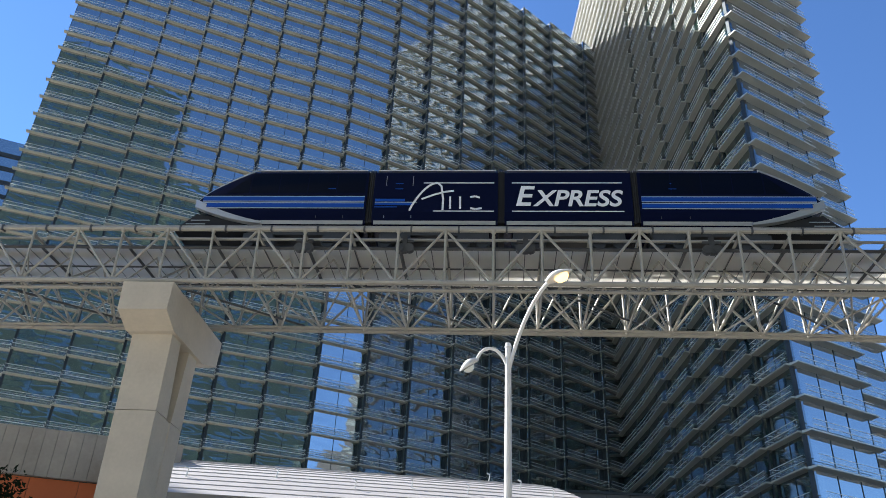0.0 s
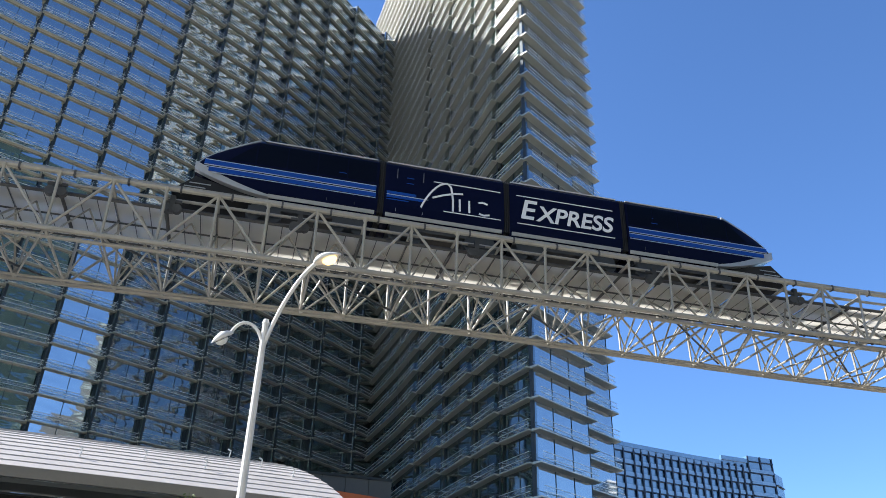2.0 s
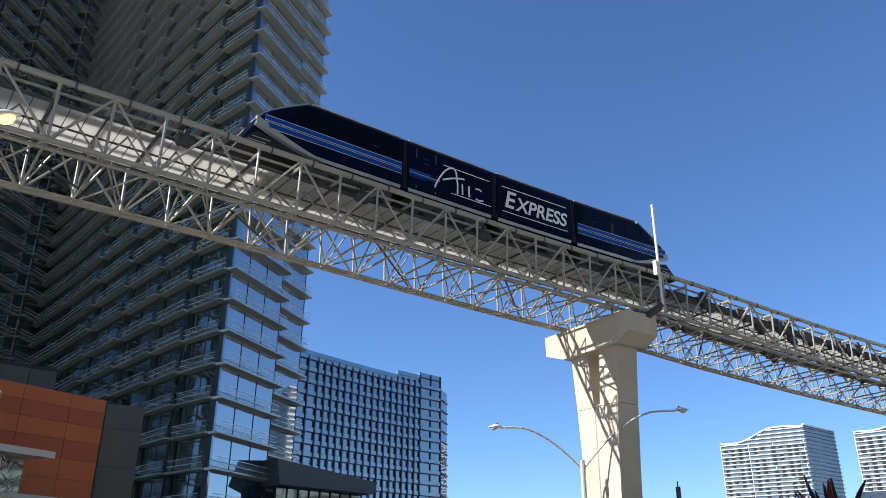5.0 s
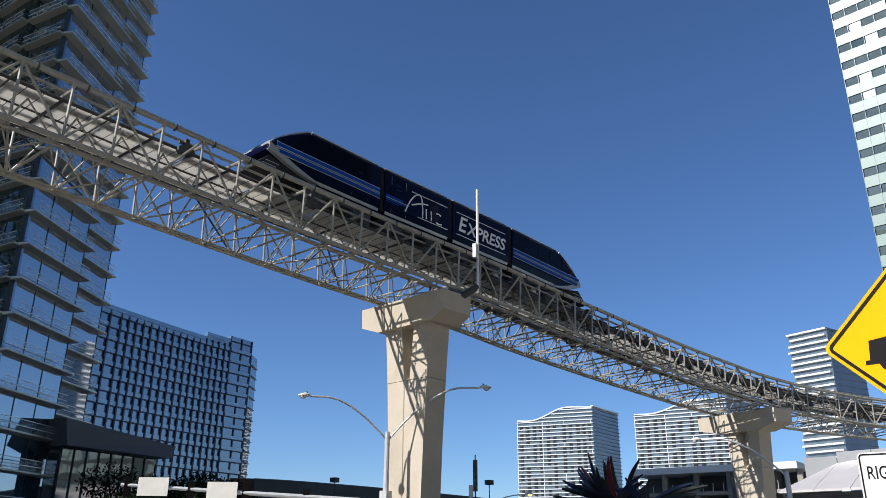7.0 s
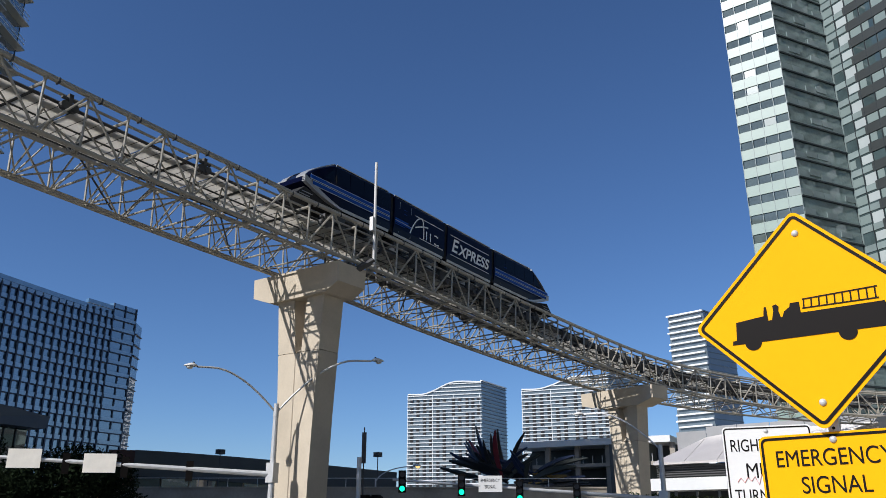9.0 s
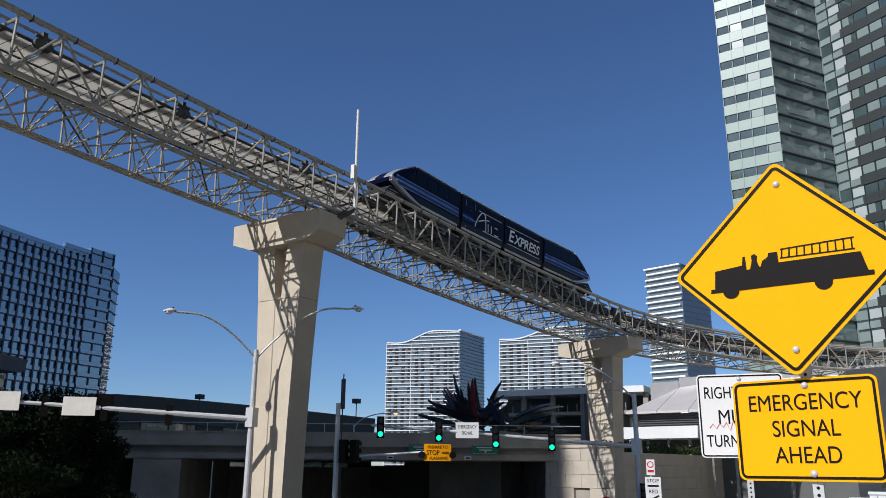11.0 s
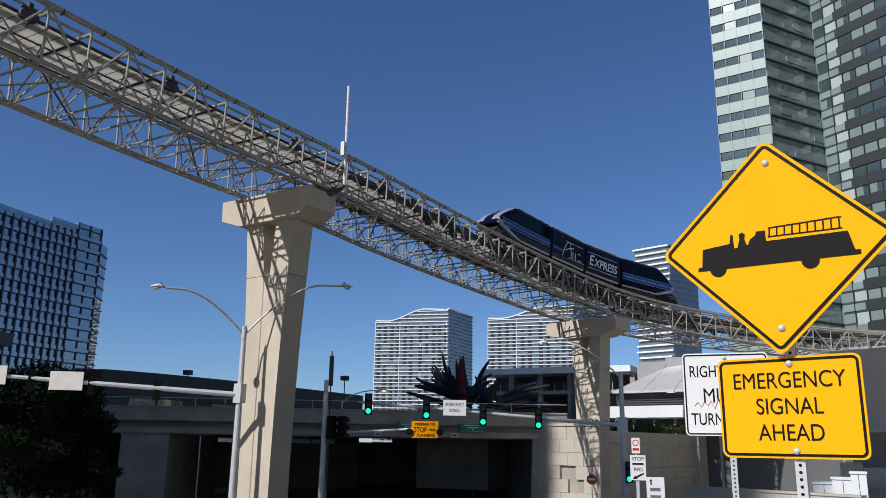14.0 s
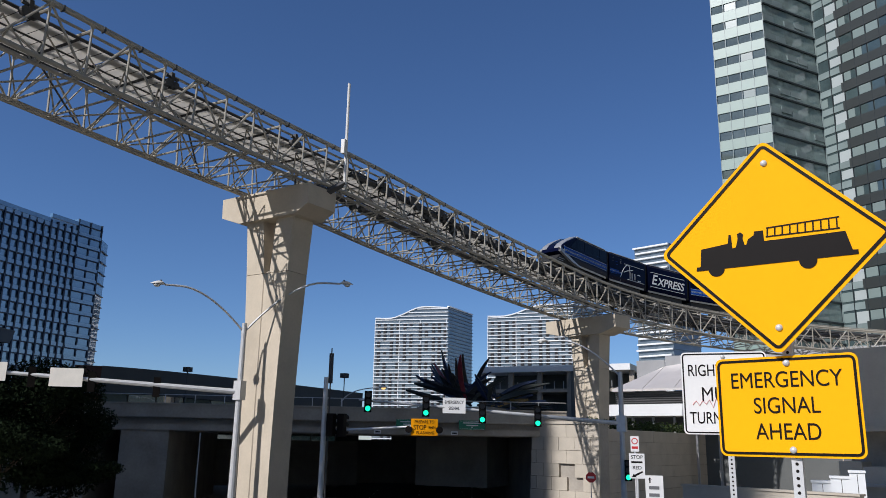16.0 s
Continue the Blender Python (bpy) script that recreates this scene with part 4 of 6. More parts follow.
def white_tower(b0, b1, b2, dist, top, wave, floors, rise=3.2, cutout=False):
    """Residential slab: white floor bands, glazing, black boxes for shaded balcony recesses, a waved roof edge."""
    tw = thing("residential_tower", "distant white residential tower with banded balconies and a waved roofline", "tower", group="white residential towers")
    a, b, c = polar(b0, dist * 1.01), polar(b1, dist * 0.985), polar(b2, dist * 1.05)
    glass = GLASS_T
    for (p, q, main) in ((a, b, True), (b, c, False)):
        m, length = wall_frame((p.x, p.y), (q.x, q.y))
        n = 14 if main else 4
        base_top = top - wave
        part("glass_wall", Shape().box(0, 0, -4, length, 12, base_top), glass, tw, m=m)
        for f in range(floors):
            z = base_top - 0.9 - f * rise
            if z < -2:
                break
            # side-face bands have their shade put into the colour, blue-grey for white
            part("floor_band", Shape().box(-0.4, -0.9, z, length + 0.2, 0.1, z + 0.7), WHITE_CLAD if main else SIDE_SHADE_BLUE, tw, m=m)
        if main:
            rec = Joined()
            rr = random.Random(int(b0 * 10))
            for i in (0.5, 1.7, 3, 4.2, 5.6, 6.8, 8.6, 9.8, 11.2, 12.3, 13.4):
                # black boxes before the glass, painted in for the shade of recesses
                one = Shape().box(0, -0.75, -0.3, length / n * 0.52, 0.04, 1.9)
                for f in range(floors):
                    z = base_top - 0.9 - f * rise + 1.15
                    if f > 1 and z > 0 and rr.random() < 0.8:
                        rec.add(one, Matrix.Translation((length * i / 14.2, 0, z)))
            part("recess_shade_box", rec.sh, MATTE_BLACK, tw, m=m, kind="stuff")
        # smooth wave of the roof, with short floors under its crest
        def crest(x):
            f = x / length
            return wave * (0.06 * math.cos(9 * f) + 0.94 * (0.5 - 0.5 * math.cos(math.pi * min(1, max(0, (f - 0.12) / 0.55))))) if main else wave
        steps = 28
        line = [(length * i / steps, base_top + crest(length * i / steps)) for i in range(steps + 1)]
        part("roof_storey", Shape().prism([(0, base_top - 0.5)] + [(length, base_top - 0.5)] + line[::-1], 0.1, 12), glass, tw, m=m)
        edge = Shape()
        for (xa, za), (xb, zb) in zip(line[:-1], line[1:]):
            edge.prism([(xa, za), (xb, zb), (xb, zb + 1.0), (xa, za + 1.0)], -1.2, 1.0)
        part("roof_edge", edge, WHITE_CLAD, tw, m=m)
        for f in range(3):
            z = base_top - 0.9 + (f + 1) * rise
            start = next((x for x, top_z in line if top_z > z), None)
            if start is not None:
                part("floor_band", Shape().box(start, -0.9, z, length + 0.2, 0.1, z + 0.7), WHITE_CLAD if main else SIDE_SHADE_BLUE, tw, m=m)
        if main:
            for x in (0.0, 0.34, 0.63, 0.98):
                part("pier", Shape().box(length * x - 0.25, -0.5, -4, length * x + 0.25, 0.1, base_top), WHITE_CLAD, tw, m=m)
    return tw


GLASS_T = facade_glass("pale_blue_window_glass", (0.13, 0.155, 0.165), 1.7, 0.01, 4.0, 0.12)
# darker blue-grey that paints the side faces as shaded
SIDE_SHADE_BLUE = material("side_shade_blue_grey", (0.16, 0.22, 0.29), 0.5, 0.1, 0.1, 6.0)
white_tower(60.75, 66.0, 67.75, 720.0, 121.5, 10.5, 40)
white_tower(68.9, 75.0, 77.0, 720.0, 124.5, 9.5, 40)
far_tower = thing("balcony_tower", "distant tower with staggered white balconies and blue glass", "tower")
a, b, c = polar(79.5, 450.0), polar(81.9, 440.0), polar(83.7, 462.0)
for (p, q, main) in ((a, b, True), (b, c, False)):
    m, length = wall_frame((p.x, p.y), (q.x, q.y))
    part("glass_wall", Shape().box(0, 0, -4, length, 14, 111 if main else 109), GLASS_T if main else SIDE_SHADE_BLUE, far_tower, m=m)
    for f in range(34):
        z = 110 - 3.2 * f
        if main:
            k = f % 3
            part("balcony", Shape().box((-0.5, 1.0, 0.0)[k], -1.3, z, length * (1.0, 0.96, 1.02)[k], 0.1, z + 0.85), WHITE_CLAD, far_tower, m=m)
        else:
            part("ledge", Shape().box(0, -0.3, z, length, 0.1, z + 0.5), GLASS_T, far_tower, m=m)

glass_tower = thing("office_tower", "tall glass tower with mint spandrel bands and a folded facade", "tower")
folds = [polar(85.85, 142.0), polar(89.38, 140.0), polar(92.6, 151.0), polar(97.5, 143.0), polar(104, 138.0)]
WINDOW = facade_glass("dark_office_window", (0.055, 0.08, 0.078), 1.9, 0.01, 2.0)
FOLD_GLASS = facade_glass("grey_green_fold_glass", (0.20, 0.26, 0.24), 2.0, 0.05, 2.5)
STOREY = 3.57
dice = random.Random(21)
BLIND = material("pale_green_blind", (0.20, 0.25, 0.235), 0.3, 0, 0.1, 3.0, spread=0.5)
# white panes that paint the sun's glint beside the fold
GLINT_WHITE = material("white_sun_glint", (0.40, 0.44, 0.43), 0.3, 0, 0.1, 3.0, spread=0.4)
PANE = facade_glass("grey_green_window_pane", (0.10, 0.125, 0.115), 1.9, 0.01, 2.0)
SLAB = material("mint_slab_edge", (0.17, 0.215, 0.205), 0.4, 0, 0.1, 3.0)
# fold balustrades, and pale glint panes on the face beside them
BALUSTRADE_GLINT = material("balustrade_and_glint_pane", (0.22, 0.27, 0.26), 0.12, 0, 0.25, 3.0, spread=0.5)
for j, (p, q) in enumerate(zip(folds[:-1], folds[1:])):
    m, length = wall_frame((p.x, p.y), (q.x, q.y))
    part("glass_wall", Shape().box(0, 0, -6, length, 1.0, 118), FOLD_GLASS if j == 1 else WINDOW, glass_tower, m=m)
    cols = (4, 5, 6, 5)[j]
    for f in range(34):
        z = -3.9 + STOREY * f
        if j == 0:
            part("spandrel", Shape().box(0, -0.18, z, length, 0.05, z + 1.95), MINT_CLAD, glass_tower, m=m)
            for i in range(cols):
                if dice.random() < 0.95:
                    x0, w = length * (i + 0.10) / cols, length / cols
                    part("window_pane", Shape().box(x0, -0.05, z + 2.05, x0 + w * 0.86, 0.02, z + STOREY - 0.12), BLIND if dice.random() < 0.10 else PANE, glass_tower, m=m)
        elif j == 1:
            part("slab_edge", Shape().box(0, -0.28, z + 1.62, length, 0.05, z + 1.90), MULLION, glass_tower, m=m)
            part("slab_edge", Shape().box(0, -0.22, z + 1.90, length, 0.05, z + 2.12), SLAB, glass_tower, m=m)
            for i in range(cols):
                x0, w = length * i / cols, length / cols
                if dice.random() < 0.62:
                    lift = dice.choice((0.0, 0.0, 0.45))
                    part("balustrade", Shape().box(x0 + 0.06, -0.16, z + 2.16 + lift, x0 + w - 0.06, 0.02, z + 3.2 + lift), BALUSTRADE_GLINT, glass_tower, m=m)
        else:
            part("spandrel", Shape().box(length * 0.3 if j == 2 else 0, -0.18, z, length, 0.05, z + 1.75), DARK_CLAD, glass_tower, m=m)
            for i in range(cols):
                # second column is coloured as reflected sun
                glint = j == 2 and i == 1
                # pale panes over the spandrels carry the painted glint further
                if j == 2 and i < 2:
                    part("balustrade", Shape().box(length * (i + 0.03) / cols, -0.12, z + 0.3, length * (i + 0.97) / cols, 0.02, z + 1.5), BALUSTRADE_GLINT, glass_tower, m=m)
                if glint or dice.random() < 0.78:
                    x0, w = length * (i + 0.08) / cols, length / cols
                    wide = w * (0.86 if glint or dice.random() < 0.7 else 0.5)
                    part("blind", Shape().box(x0, -0.05, z + (0.9 if glint and f % 2 else 1.9), x0 + wide, 0.02, z + STOREY - 0.1), GLINT_WHITE if glint else BLIND, glass_tower, m=m)
    if j != 1:
        for i in range(cols + 1):
            part("mullion", Shape().box(length * i / cols - 0.05, -0.2, -6, length * i / cols + 0.05, 0.02, 118), MULLION if j else SLAB, glass_tower, m=m)
    else:
        part("mullion", Shape().box(length - 0.12, -0.3, -6, length, 0.02, 118), SLAB, glass_tower, m=m)
body = Shape()
ring = [(p.x + 0.9, p.y) for p in folds] + [(200, -30), (200, 12)]
k = len(ring)
body.v = [(x, y, -6) for x, y in ring] + [(x, y, 117.8) for x, y in ring]
body.f = [tuple(range(k)), tuple(reversed(range(k, 2 * k)))] + [((i + 1) % k, i, k + i, k + (i + 1) % k) for i in range(k)]
part("core", body, CONCRETE_DARK, glass_tower)

FACING = material("dark_green_tower_cladding", (0.03, 0.05, 0.04), 0.5, 0, 0.3, 9.0)
# towers across the street, behind the viewpoint: they close the place and show in the glass
for x0, y0, x1, y1, h, wall, trim in ((-95, -105, 28, -60, 212, FACING, GLASS_D), (28, -100, 98, -58, 172, FACING, GLASS_D), (205, -120, 320, -60, 110, GREY_CLAD, GLASS_D)):
    blk = thing("facing_tower", "plain tower across the street with horizontal floor bands", "tower")
    part("wall", Shape().box(x0, y0, -6, x1, y1, h), wall, blk)
    for f in range(int(h / 8)):
        part("floor_band", Shape().box(x0 + 0.8, y1 - 0.05, 1.5 + 8 * f, x1 - 0.8, y1 + 0.06, 3.9 + 8 * f), trim, blk)
# slender unseen tower, added up the sunny side to shade the first pier
shade = thing("added_shade_tower", "unseen slender tower added to shade the first pier", "tower", Matrix.Translation((-105.8, 87.2, 0)) @ Matrix.Rotation(radians(SUN_BEARING * -1), 4, "Z"))
part("wall", Shape().box(-11.5, 0, -2, 0, 24, 165), WHITE_CLAD, shade)
for f in range(40):
    part("floor_band", Shape().box(-11.3, -0.06, 2 + 4 * f, -0.2, 0.02, 3.6 + 4 * f), GLASS_D, shade)
side_block = thing("distant_tower", "far blue-grey glass tower beyond the concave hotel", "tower")
a, b = polar(-46.0, 205.0), polar(-31.0, 190.0)
m, length = wall_frame((a.x, a.y), (b.x, b.y))
part("glass_wall", Shape().box(0, 0, -2, length, 25, 117), GLASS_R, side_block, m=m)
for f in range(30):
    part("floor_band", Shape().box(0, -0.3, 2 + 3.8 * f, length, 0.02, 3.0 + 3.8 * f), MULLION, side_block, m=m)
for i in range(8):
    part("pier", Shape().box(length * i / 8, -0.5, -2, length * i / 8 + 0.5, 0.02, 117), MULLION, side_block, m=m)


# ---- underpass and street ----
def bridge_frame():
    a, b = polar(36.0, 88.0), polar(74.4, 82.5)
    return wall_frame((a.x, a.y), (b.x, b.y))


LAMP_STRIP = material("lit_tube", (0.9, 0.95, 1.0), 0.4, 0, 0, 1.0, glow=2.0)
m, length = bridge_frame()
bridge = thing("road_bridge", "dark weathered concrete road bridge over the underpass", "bridge", m)
part("parapet", Shape().box(0, -0.2, 3.95, length, 0.15, 5.15), CONCRETE_DARK, bridge)
part("coping", Shape().box(0, -0.32, 5.15, length, 0.27, 5.3), CONCRETE_DARK, bridge)
part("girder", Shape().box(0, 0.2, 2.75, length, 1.2, 3.95), CONCRETE_DARK, bridge)
# deck drawn out to 60 m to keep the space below dark
part("deck", Shape().box(0, 0.2, 3.3, length, 60, 3.9), CONCRETE_DARK, bridge)
part("pier_wall", Shape().box(length * 0.23, 0.4, -6, length * 0.31, 26, 2.75), CONCRETE_DARK, bridge)
part("pier_wall", Shape().box(-2, 0.3, -6, length * 0.18, 26, 3.3), CONCRETE_DARK, bridge)
# added walls shut the open far end so no daylight shows through
part("daylight_block_wall", Shape().box(length * 0.30, 59.0, -6, length * 0.72, 60, 2.3), CONCRETE_DARK, bridge)
part("daylight_block_wall", Shape().box(length * 0.72, 59.0, -6, length, 60, 3.3), CONCRETE_DARK, bridge)
part("side_wall", Shape().box(length * 0.955, 0.4, -6, length * 0.985, 60, 3.3), CONCRETE_DARK, bridge)
part("strip_light", Shape().box(length * 0.44, 40, 1.8, length * 0.56, 40.3, 1.95), LAMP_STRIP, bridge, "white tube lamps under the deck")
for i in range(9):
    part("beam", Shape().box(0, 2.0 + 2.6 * i, 2.7, length, 2.5 + 2.6 * i, 3.3), CONCRETE_DARK, bridge)
for i in range(14):
    x = length * (0.3 + 0.05 * i)
    part("rail_post", Shape().box(x - 0.03, -0.05, 5.3, x + 0.03, 0.02, 6.1), GALVANISED, bridge)
part("hand_rail", Shape().tube((length * 0.1, 0, 6.1), (length, 0, 6.1), 0.04), GALVANISED, bridge)
for fx in (0.72, 0.83):
    x = length * fx
    g = thing("road_sign", "green guide sign fixed on the bridge girder", "sign", m @ Matrix.Translation((x, -0.3, 3.75)), "green guide signs")
    part("panel", Shape().box(-1.3, -0.05, -0.45, 1.3, 0, 0.45), SIGN_GREEN, g)
    part("border", Shape().box(-1.22, -0.06, 0.36, 1.22, -0.05, 0.39).box(-1.22, -0.06, -0.39, 1.22, -0.05, -0.36), SIGN_WHITE, g)
    for z, w in ((0.15, 0.9), (-0.08, 0.6)):
        part("text_bar", Shape().box(-w, -0.062, z, w, -0.05, z + 0.1), SIGN_WHITE, g)
    part("arrow", Shape().prism([(-0.12, -0.15), (0.12, -0.15), (0.0, -0.32)], -0.062, -0.05), SIGN_WHITE, g)
for fx in (0.665, 0.80):
    pl = thing("clearance_plate", "small white clearance plate on the girder", "sign", m @ Matrix.Translation((length * fx, 0.15, 2.95)))
    part("plate", Shape().box(-0.35, -0.05, -0.18, 0.35, 0, 0.18), SIGN_WHITE, pl)
    part("text_bar", Shape().box(-0.22, -0.06, -0.06, 0.22, -0.05, 0.06), SIGN_BLACK, pl)

# abutment of sandy blocks, running from the bridge beyond the third pier
a, b = polar(71.8, 83.0), polar(76.6, 78.0)
m2, l2 = wall_frame((a.x, a.y), (b.x, b.y))
abutment = thing("retaining_wall", "sand-coloured block retaining wall beside the underpass", "wall", m2)
rng = random.Random(3)
for r in range(8):
    z0 = -6 + 1.25 * r
    for c in range(5):
        x0, x1 = l2 * (c - (0.5 if r % 2 else 0)) / 4.5, l2 * (c + 1 - (0.5 if r % 2 else 0)) / 4.5
        x0, x1 = max(0.15 * r * 0.4, x0), min(l2, x1)
        if x1 - x0 > 0.3 and not (l2 * 0.55 < (x0 + x1) / 2 < l2 * 0.72 and r in (3, 4)):
            part("block", Shape().box(x0 + 0.015, -0.02 - rng.random() * 0.02, z0 + 0.015, x1 - 0.015, 0.5, z0 + 1.235), STONE, abutment)
part("backing", Shape().box(0.6, 0.25, -6, l2, 1.6, 3.9), CONCRETE_DARK, abutment)
part("coping", Shape().box(0.3, -0.15, 3.98, l2 + 0.1, 1.0, 4.25), STONE, abutment)
a, b = polar(76.7, 79.0), polar(87.6, 131.0)
m3, l3 = wall_frame((a.x, a.y), (b.x, b.y))
long_wall = thing("retaining_wall", "long sand-coloured block retaining wall under a clipped hedge", "wall", m3)
for r in range(8):
    z0 = -6 + 1.2 * r
    for c in range(16):
        x0, x1 = l3 * (c - (0.5 if r % 2 else 0)) / 15.5, l3 * (c + 1 - (0.5 if r % 2 else 0)) / 15.5
        x0, x1 = max(0, x0), min(l3, x1)
        if x1 - x0 > 0.3:
            part("block", Shape().box(x0 + 0.015, -rng.random() * 0.02, z0 + 0.015, x1 - 0.015, 0.5, z0 + 1.185), STONE, long_wall)
part("backing", Shape().box(0, 0.3, -6, l3, 1.2, 3.5), CONCRETE_DARK, long_wall)


def leaf_cloud(sh, rng, centre, radius, count, size):
    for _ in range(count):
        d = Vector((rng.gauss(0, 1), rng.gauss(0, 1), rng.gauss(0, 1))).normalized() * rng.random() ** 0.45
        p = Vector(centre) + Vector((d.x * radius[0], d.y * radius[1], d.z * radius[2]))
        u = Vector((rng.gauss(0, 1), rng.gauss(0, 1), rng.gauss(0, 1))).normalized()
        v = u.cross(Vector((rng.gauss(0, 1), rng.gauss(0, 1), rng.gauss(0, 1)))).normalized()
        s = size * rng.uniform(0.6, 1.4)
        k = len(sh.v)
        sh.v += [tuple(p - u * s), tuple(p - v * s * 0.45), tuple(p + u * s), tuple(p + v * s * 0.45)]
        sh.f.append((k, k + 1, k + 2, k + 3))


hedge = Shape()
rng = random.Random(11)
for i in range(34):
    p = m3 @ Vector((l3 * i / 34, 0.8, 4.0))
    leaf_cloud(hedge, rng, p, (0.95, 0.9, 0.75), 130, 0.16)
solo("hedge", hedge, material("hedge_foliage", (0.05, 0.072, 0.026), 0.9, 0, 0.4, 0.8, ior=1.2), "clipped dark green hedge along the retaining wall", "hedge", "stuff")


def tree(place, height, crown, mat, seed, leaves=1500, size=0.16, label="broadleaf tree with a dense crown, shade in its colour", lean=0.0):
    rng = random.Random(seed)
    tr = thing("tree", label, "tree", Matrix.Translation(place))
    trunk = Shape()
    fork = height * 0.4
    trunk.tube((0, 0, -0.3), (lean * 0.3, 0, fork), 0.045 * height * 0.55, 0.03 * height * 0.5, 8)
    crown_sh = Shape()
    for i in range(9):
        ang = rng.uniform(0, math.tau)
        reach = crown * rng.uniform(0.35, 0.85)
        tip = Vector((lean + reach * math.cos(ang), reach * math.sin(ang), height * rng.uniform(0.5, 0.93)))
        trunk.tube((lean * 0.3, 0, fork * rng.uniform(0.8, 1.0)), tip, 0.012 * height, 0.004 * height, 5)
        leaf_cloud(crown_sh, rng, tip, (crown * 0.5, crown * 0.5, height * 0.15), leaves // 10, size)
    leaf_cloud(crown_sh, rng, (lean, 0, height * 0.75), (crown * 0.6, crown * 0.6, height * 0.22), leaves // 10, size)
    leaf_cloud(crown_sh, rng, (lean, 0, height * 0.45), (crown * 0.75, crown * 0.75, height * 0.3), leaves // 6, size)
    part("trunk", trunk, BARK, tr)
    part("crown", crown_sh, mat, tr)
    return tr


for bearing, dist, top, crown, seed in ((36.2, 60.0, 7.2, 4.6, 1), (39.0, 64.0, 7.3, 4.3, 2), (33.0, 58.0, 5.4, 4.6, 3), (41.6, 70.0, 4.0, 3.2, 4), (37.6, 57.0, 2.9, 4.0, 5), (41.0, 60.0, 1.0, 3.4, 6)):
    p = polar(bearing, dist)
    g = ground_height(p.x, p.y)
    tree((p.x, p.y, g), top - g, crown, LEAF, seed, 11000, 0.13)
for bearing, dist, top, crown, seed in ((2.7, 38.6, 9.3, 1.15, 21), (5.6, 39.4, 7.1, 0.8, 22), (-0.6, 38.3, 6.6, 0.8, 24), (9.6, 46.0, 6.6, 0.6, 25)):
    p = polar(bearing, dist)
    tree((p.x, p.y, 5.4), top - 5.4, crown, LEAF_LIGHT, seed, 1700, 0.075, "small yellow-green conifer on the terrace")
p = polar(-27.4, 40.0)
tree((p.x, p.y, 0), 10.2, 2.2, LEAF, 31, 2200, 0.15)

# low dark building with a curved roof, behind the bridge
a, b = polar(42.6, 112.0), polar(60.0, 116.0)
m, length = wall_frame((a.x, a.y), (b.x, b.y))
hall = thing("low_hall", "long low dark hall with a curved roof edge behind the bridge", "building", m)
for i in range(10):
    f0, f1 = i / 10, (i + 1) / 10
    z0, z1 = 10.9 - 2.2 * f0 ** 1.3, 10.9 - 2.2 * f1 ** 1.3
    part("roof_panel", Shape().hexa([(length * f0, 0, z0 - 3.2), (length * f1, 0, z1 - 3.2), (length * f1, 9, z1 - 3.2), (length * f0, 9, z0 - 3.2), (length * f0, -0.4, z0), (length * f1, -0.4, z1), (length * f1, 9, z1), (length * f0, 9, z0)]), GREY_CLAD, hall)
    part("window_pane", Shape().box(length * f0 + 0.1, 0.6, 2, length * f1 - 0.1, 0.8, 7.4), GLASS_R if i % 3 else WINDOW, hall)
part("end_wall", Shape().box(-3.2, 0.2, -4, 0, 9, 10.9), material("brown_brick", (0.11, 0.055, 0.042), 0.85, 0, 0.2, 1.0, 0.2), hall, "brown brick end wall")
part("back_wall", Shape().box(0, 1.2, -4, length, 9, 8.0), CONCRETE_DARK, hall)

# glass sculpture: a burst of curved canoe-like blades
spray = thing("sculpture", "large dark sculpture of bundled canoe-like blades, a few red and blue", "sculpture", Matrix.Translation(polar(67.4, 100.0, 6.2)) @ Matrix.Scale(1.3, 4))
blades = Shape()
rng = random.Random(17)
side_x, up = Vector((math.cos(radians(67.4)), -math.sin(radians(67.4)), 0)), Vector((0, 0, 1))


def canoe(root, tip, w):
    sh = Shape()
    root, tip = Vector(root), Vector(tip)
    d = (tip - root)
    side = d.cross(Vector((0.2, 0.5, 0.1))).normalized()
    bow = side.cross(d).normalized()
    n = 7
    for i in range(n + 1):
        f = i / n
        c = root + d * f + bow * 0.35 * math.sin(f * math.pi) * d.length * 0.25
        ww = w * (math.sin(math.pi * (0.06 + 0.88 * f)) ** 0.7)
        sh.v += [tuple(c + side * ww), tuple(c - bow * ww * 0.8), tuple(c - side * ww), tuple(c + bow * ww * 0.15)]
    for i in range(n):
        sh.f += [(4 * i + j, 4 * i + (j + 1) % 4, 4 * i + 4 + (j + 1) % 4, 4 * i + 4 + j) for j in range(4)]
    sh.f += [(3, 2, 1, 0), (4 * n, 4 * n + 1, 4 * n + 2, 4 * n + 3)]
    return sh


HULLS = [material("dark_green_hull", (0.018, 0.022, 0.016), 0.4, 0, 0.3, 1.0), material("black_hull", (0.012, 0.012, 0.013), 0.35, 0, 0.3, 1.0), material("deep_blue_hull", (0.012, 0.022, 0.06), 0.35, 0, 0.2, 1.0),
         material("dark_red_hull", (0.16, 0.012, 0.02), 0.4, 0, 0.2, 1.0), material("ochre_hull", (0.22, 0.13, 0.02), 0.45, 0, 0.2, 1.0)]
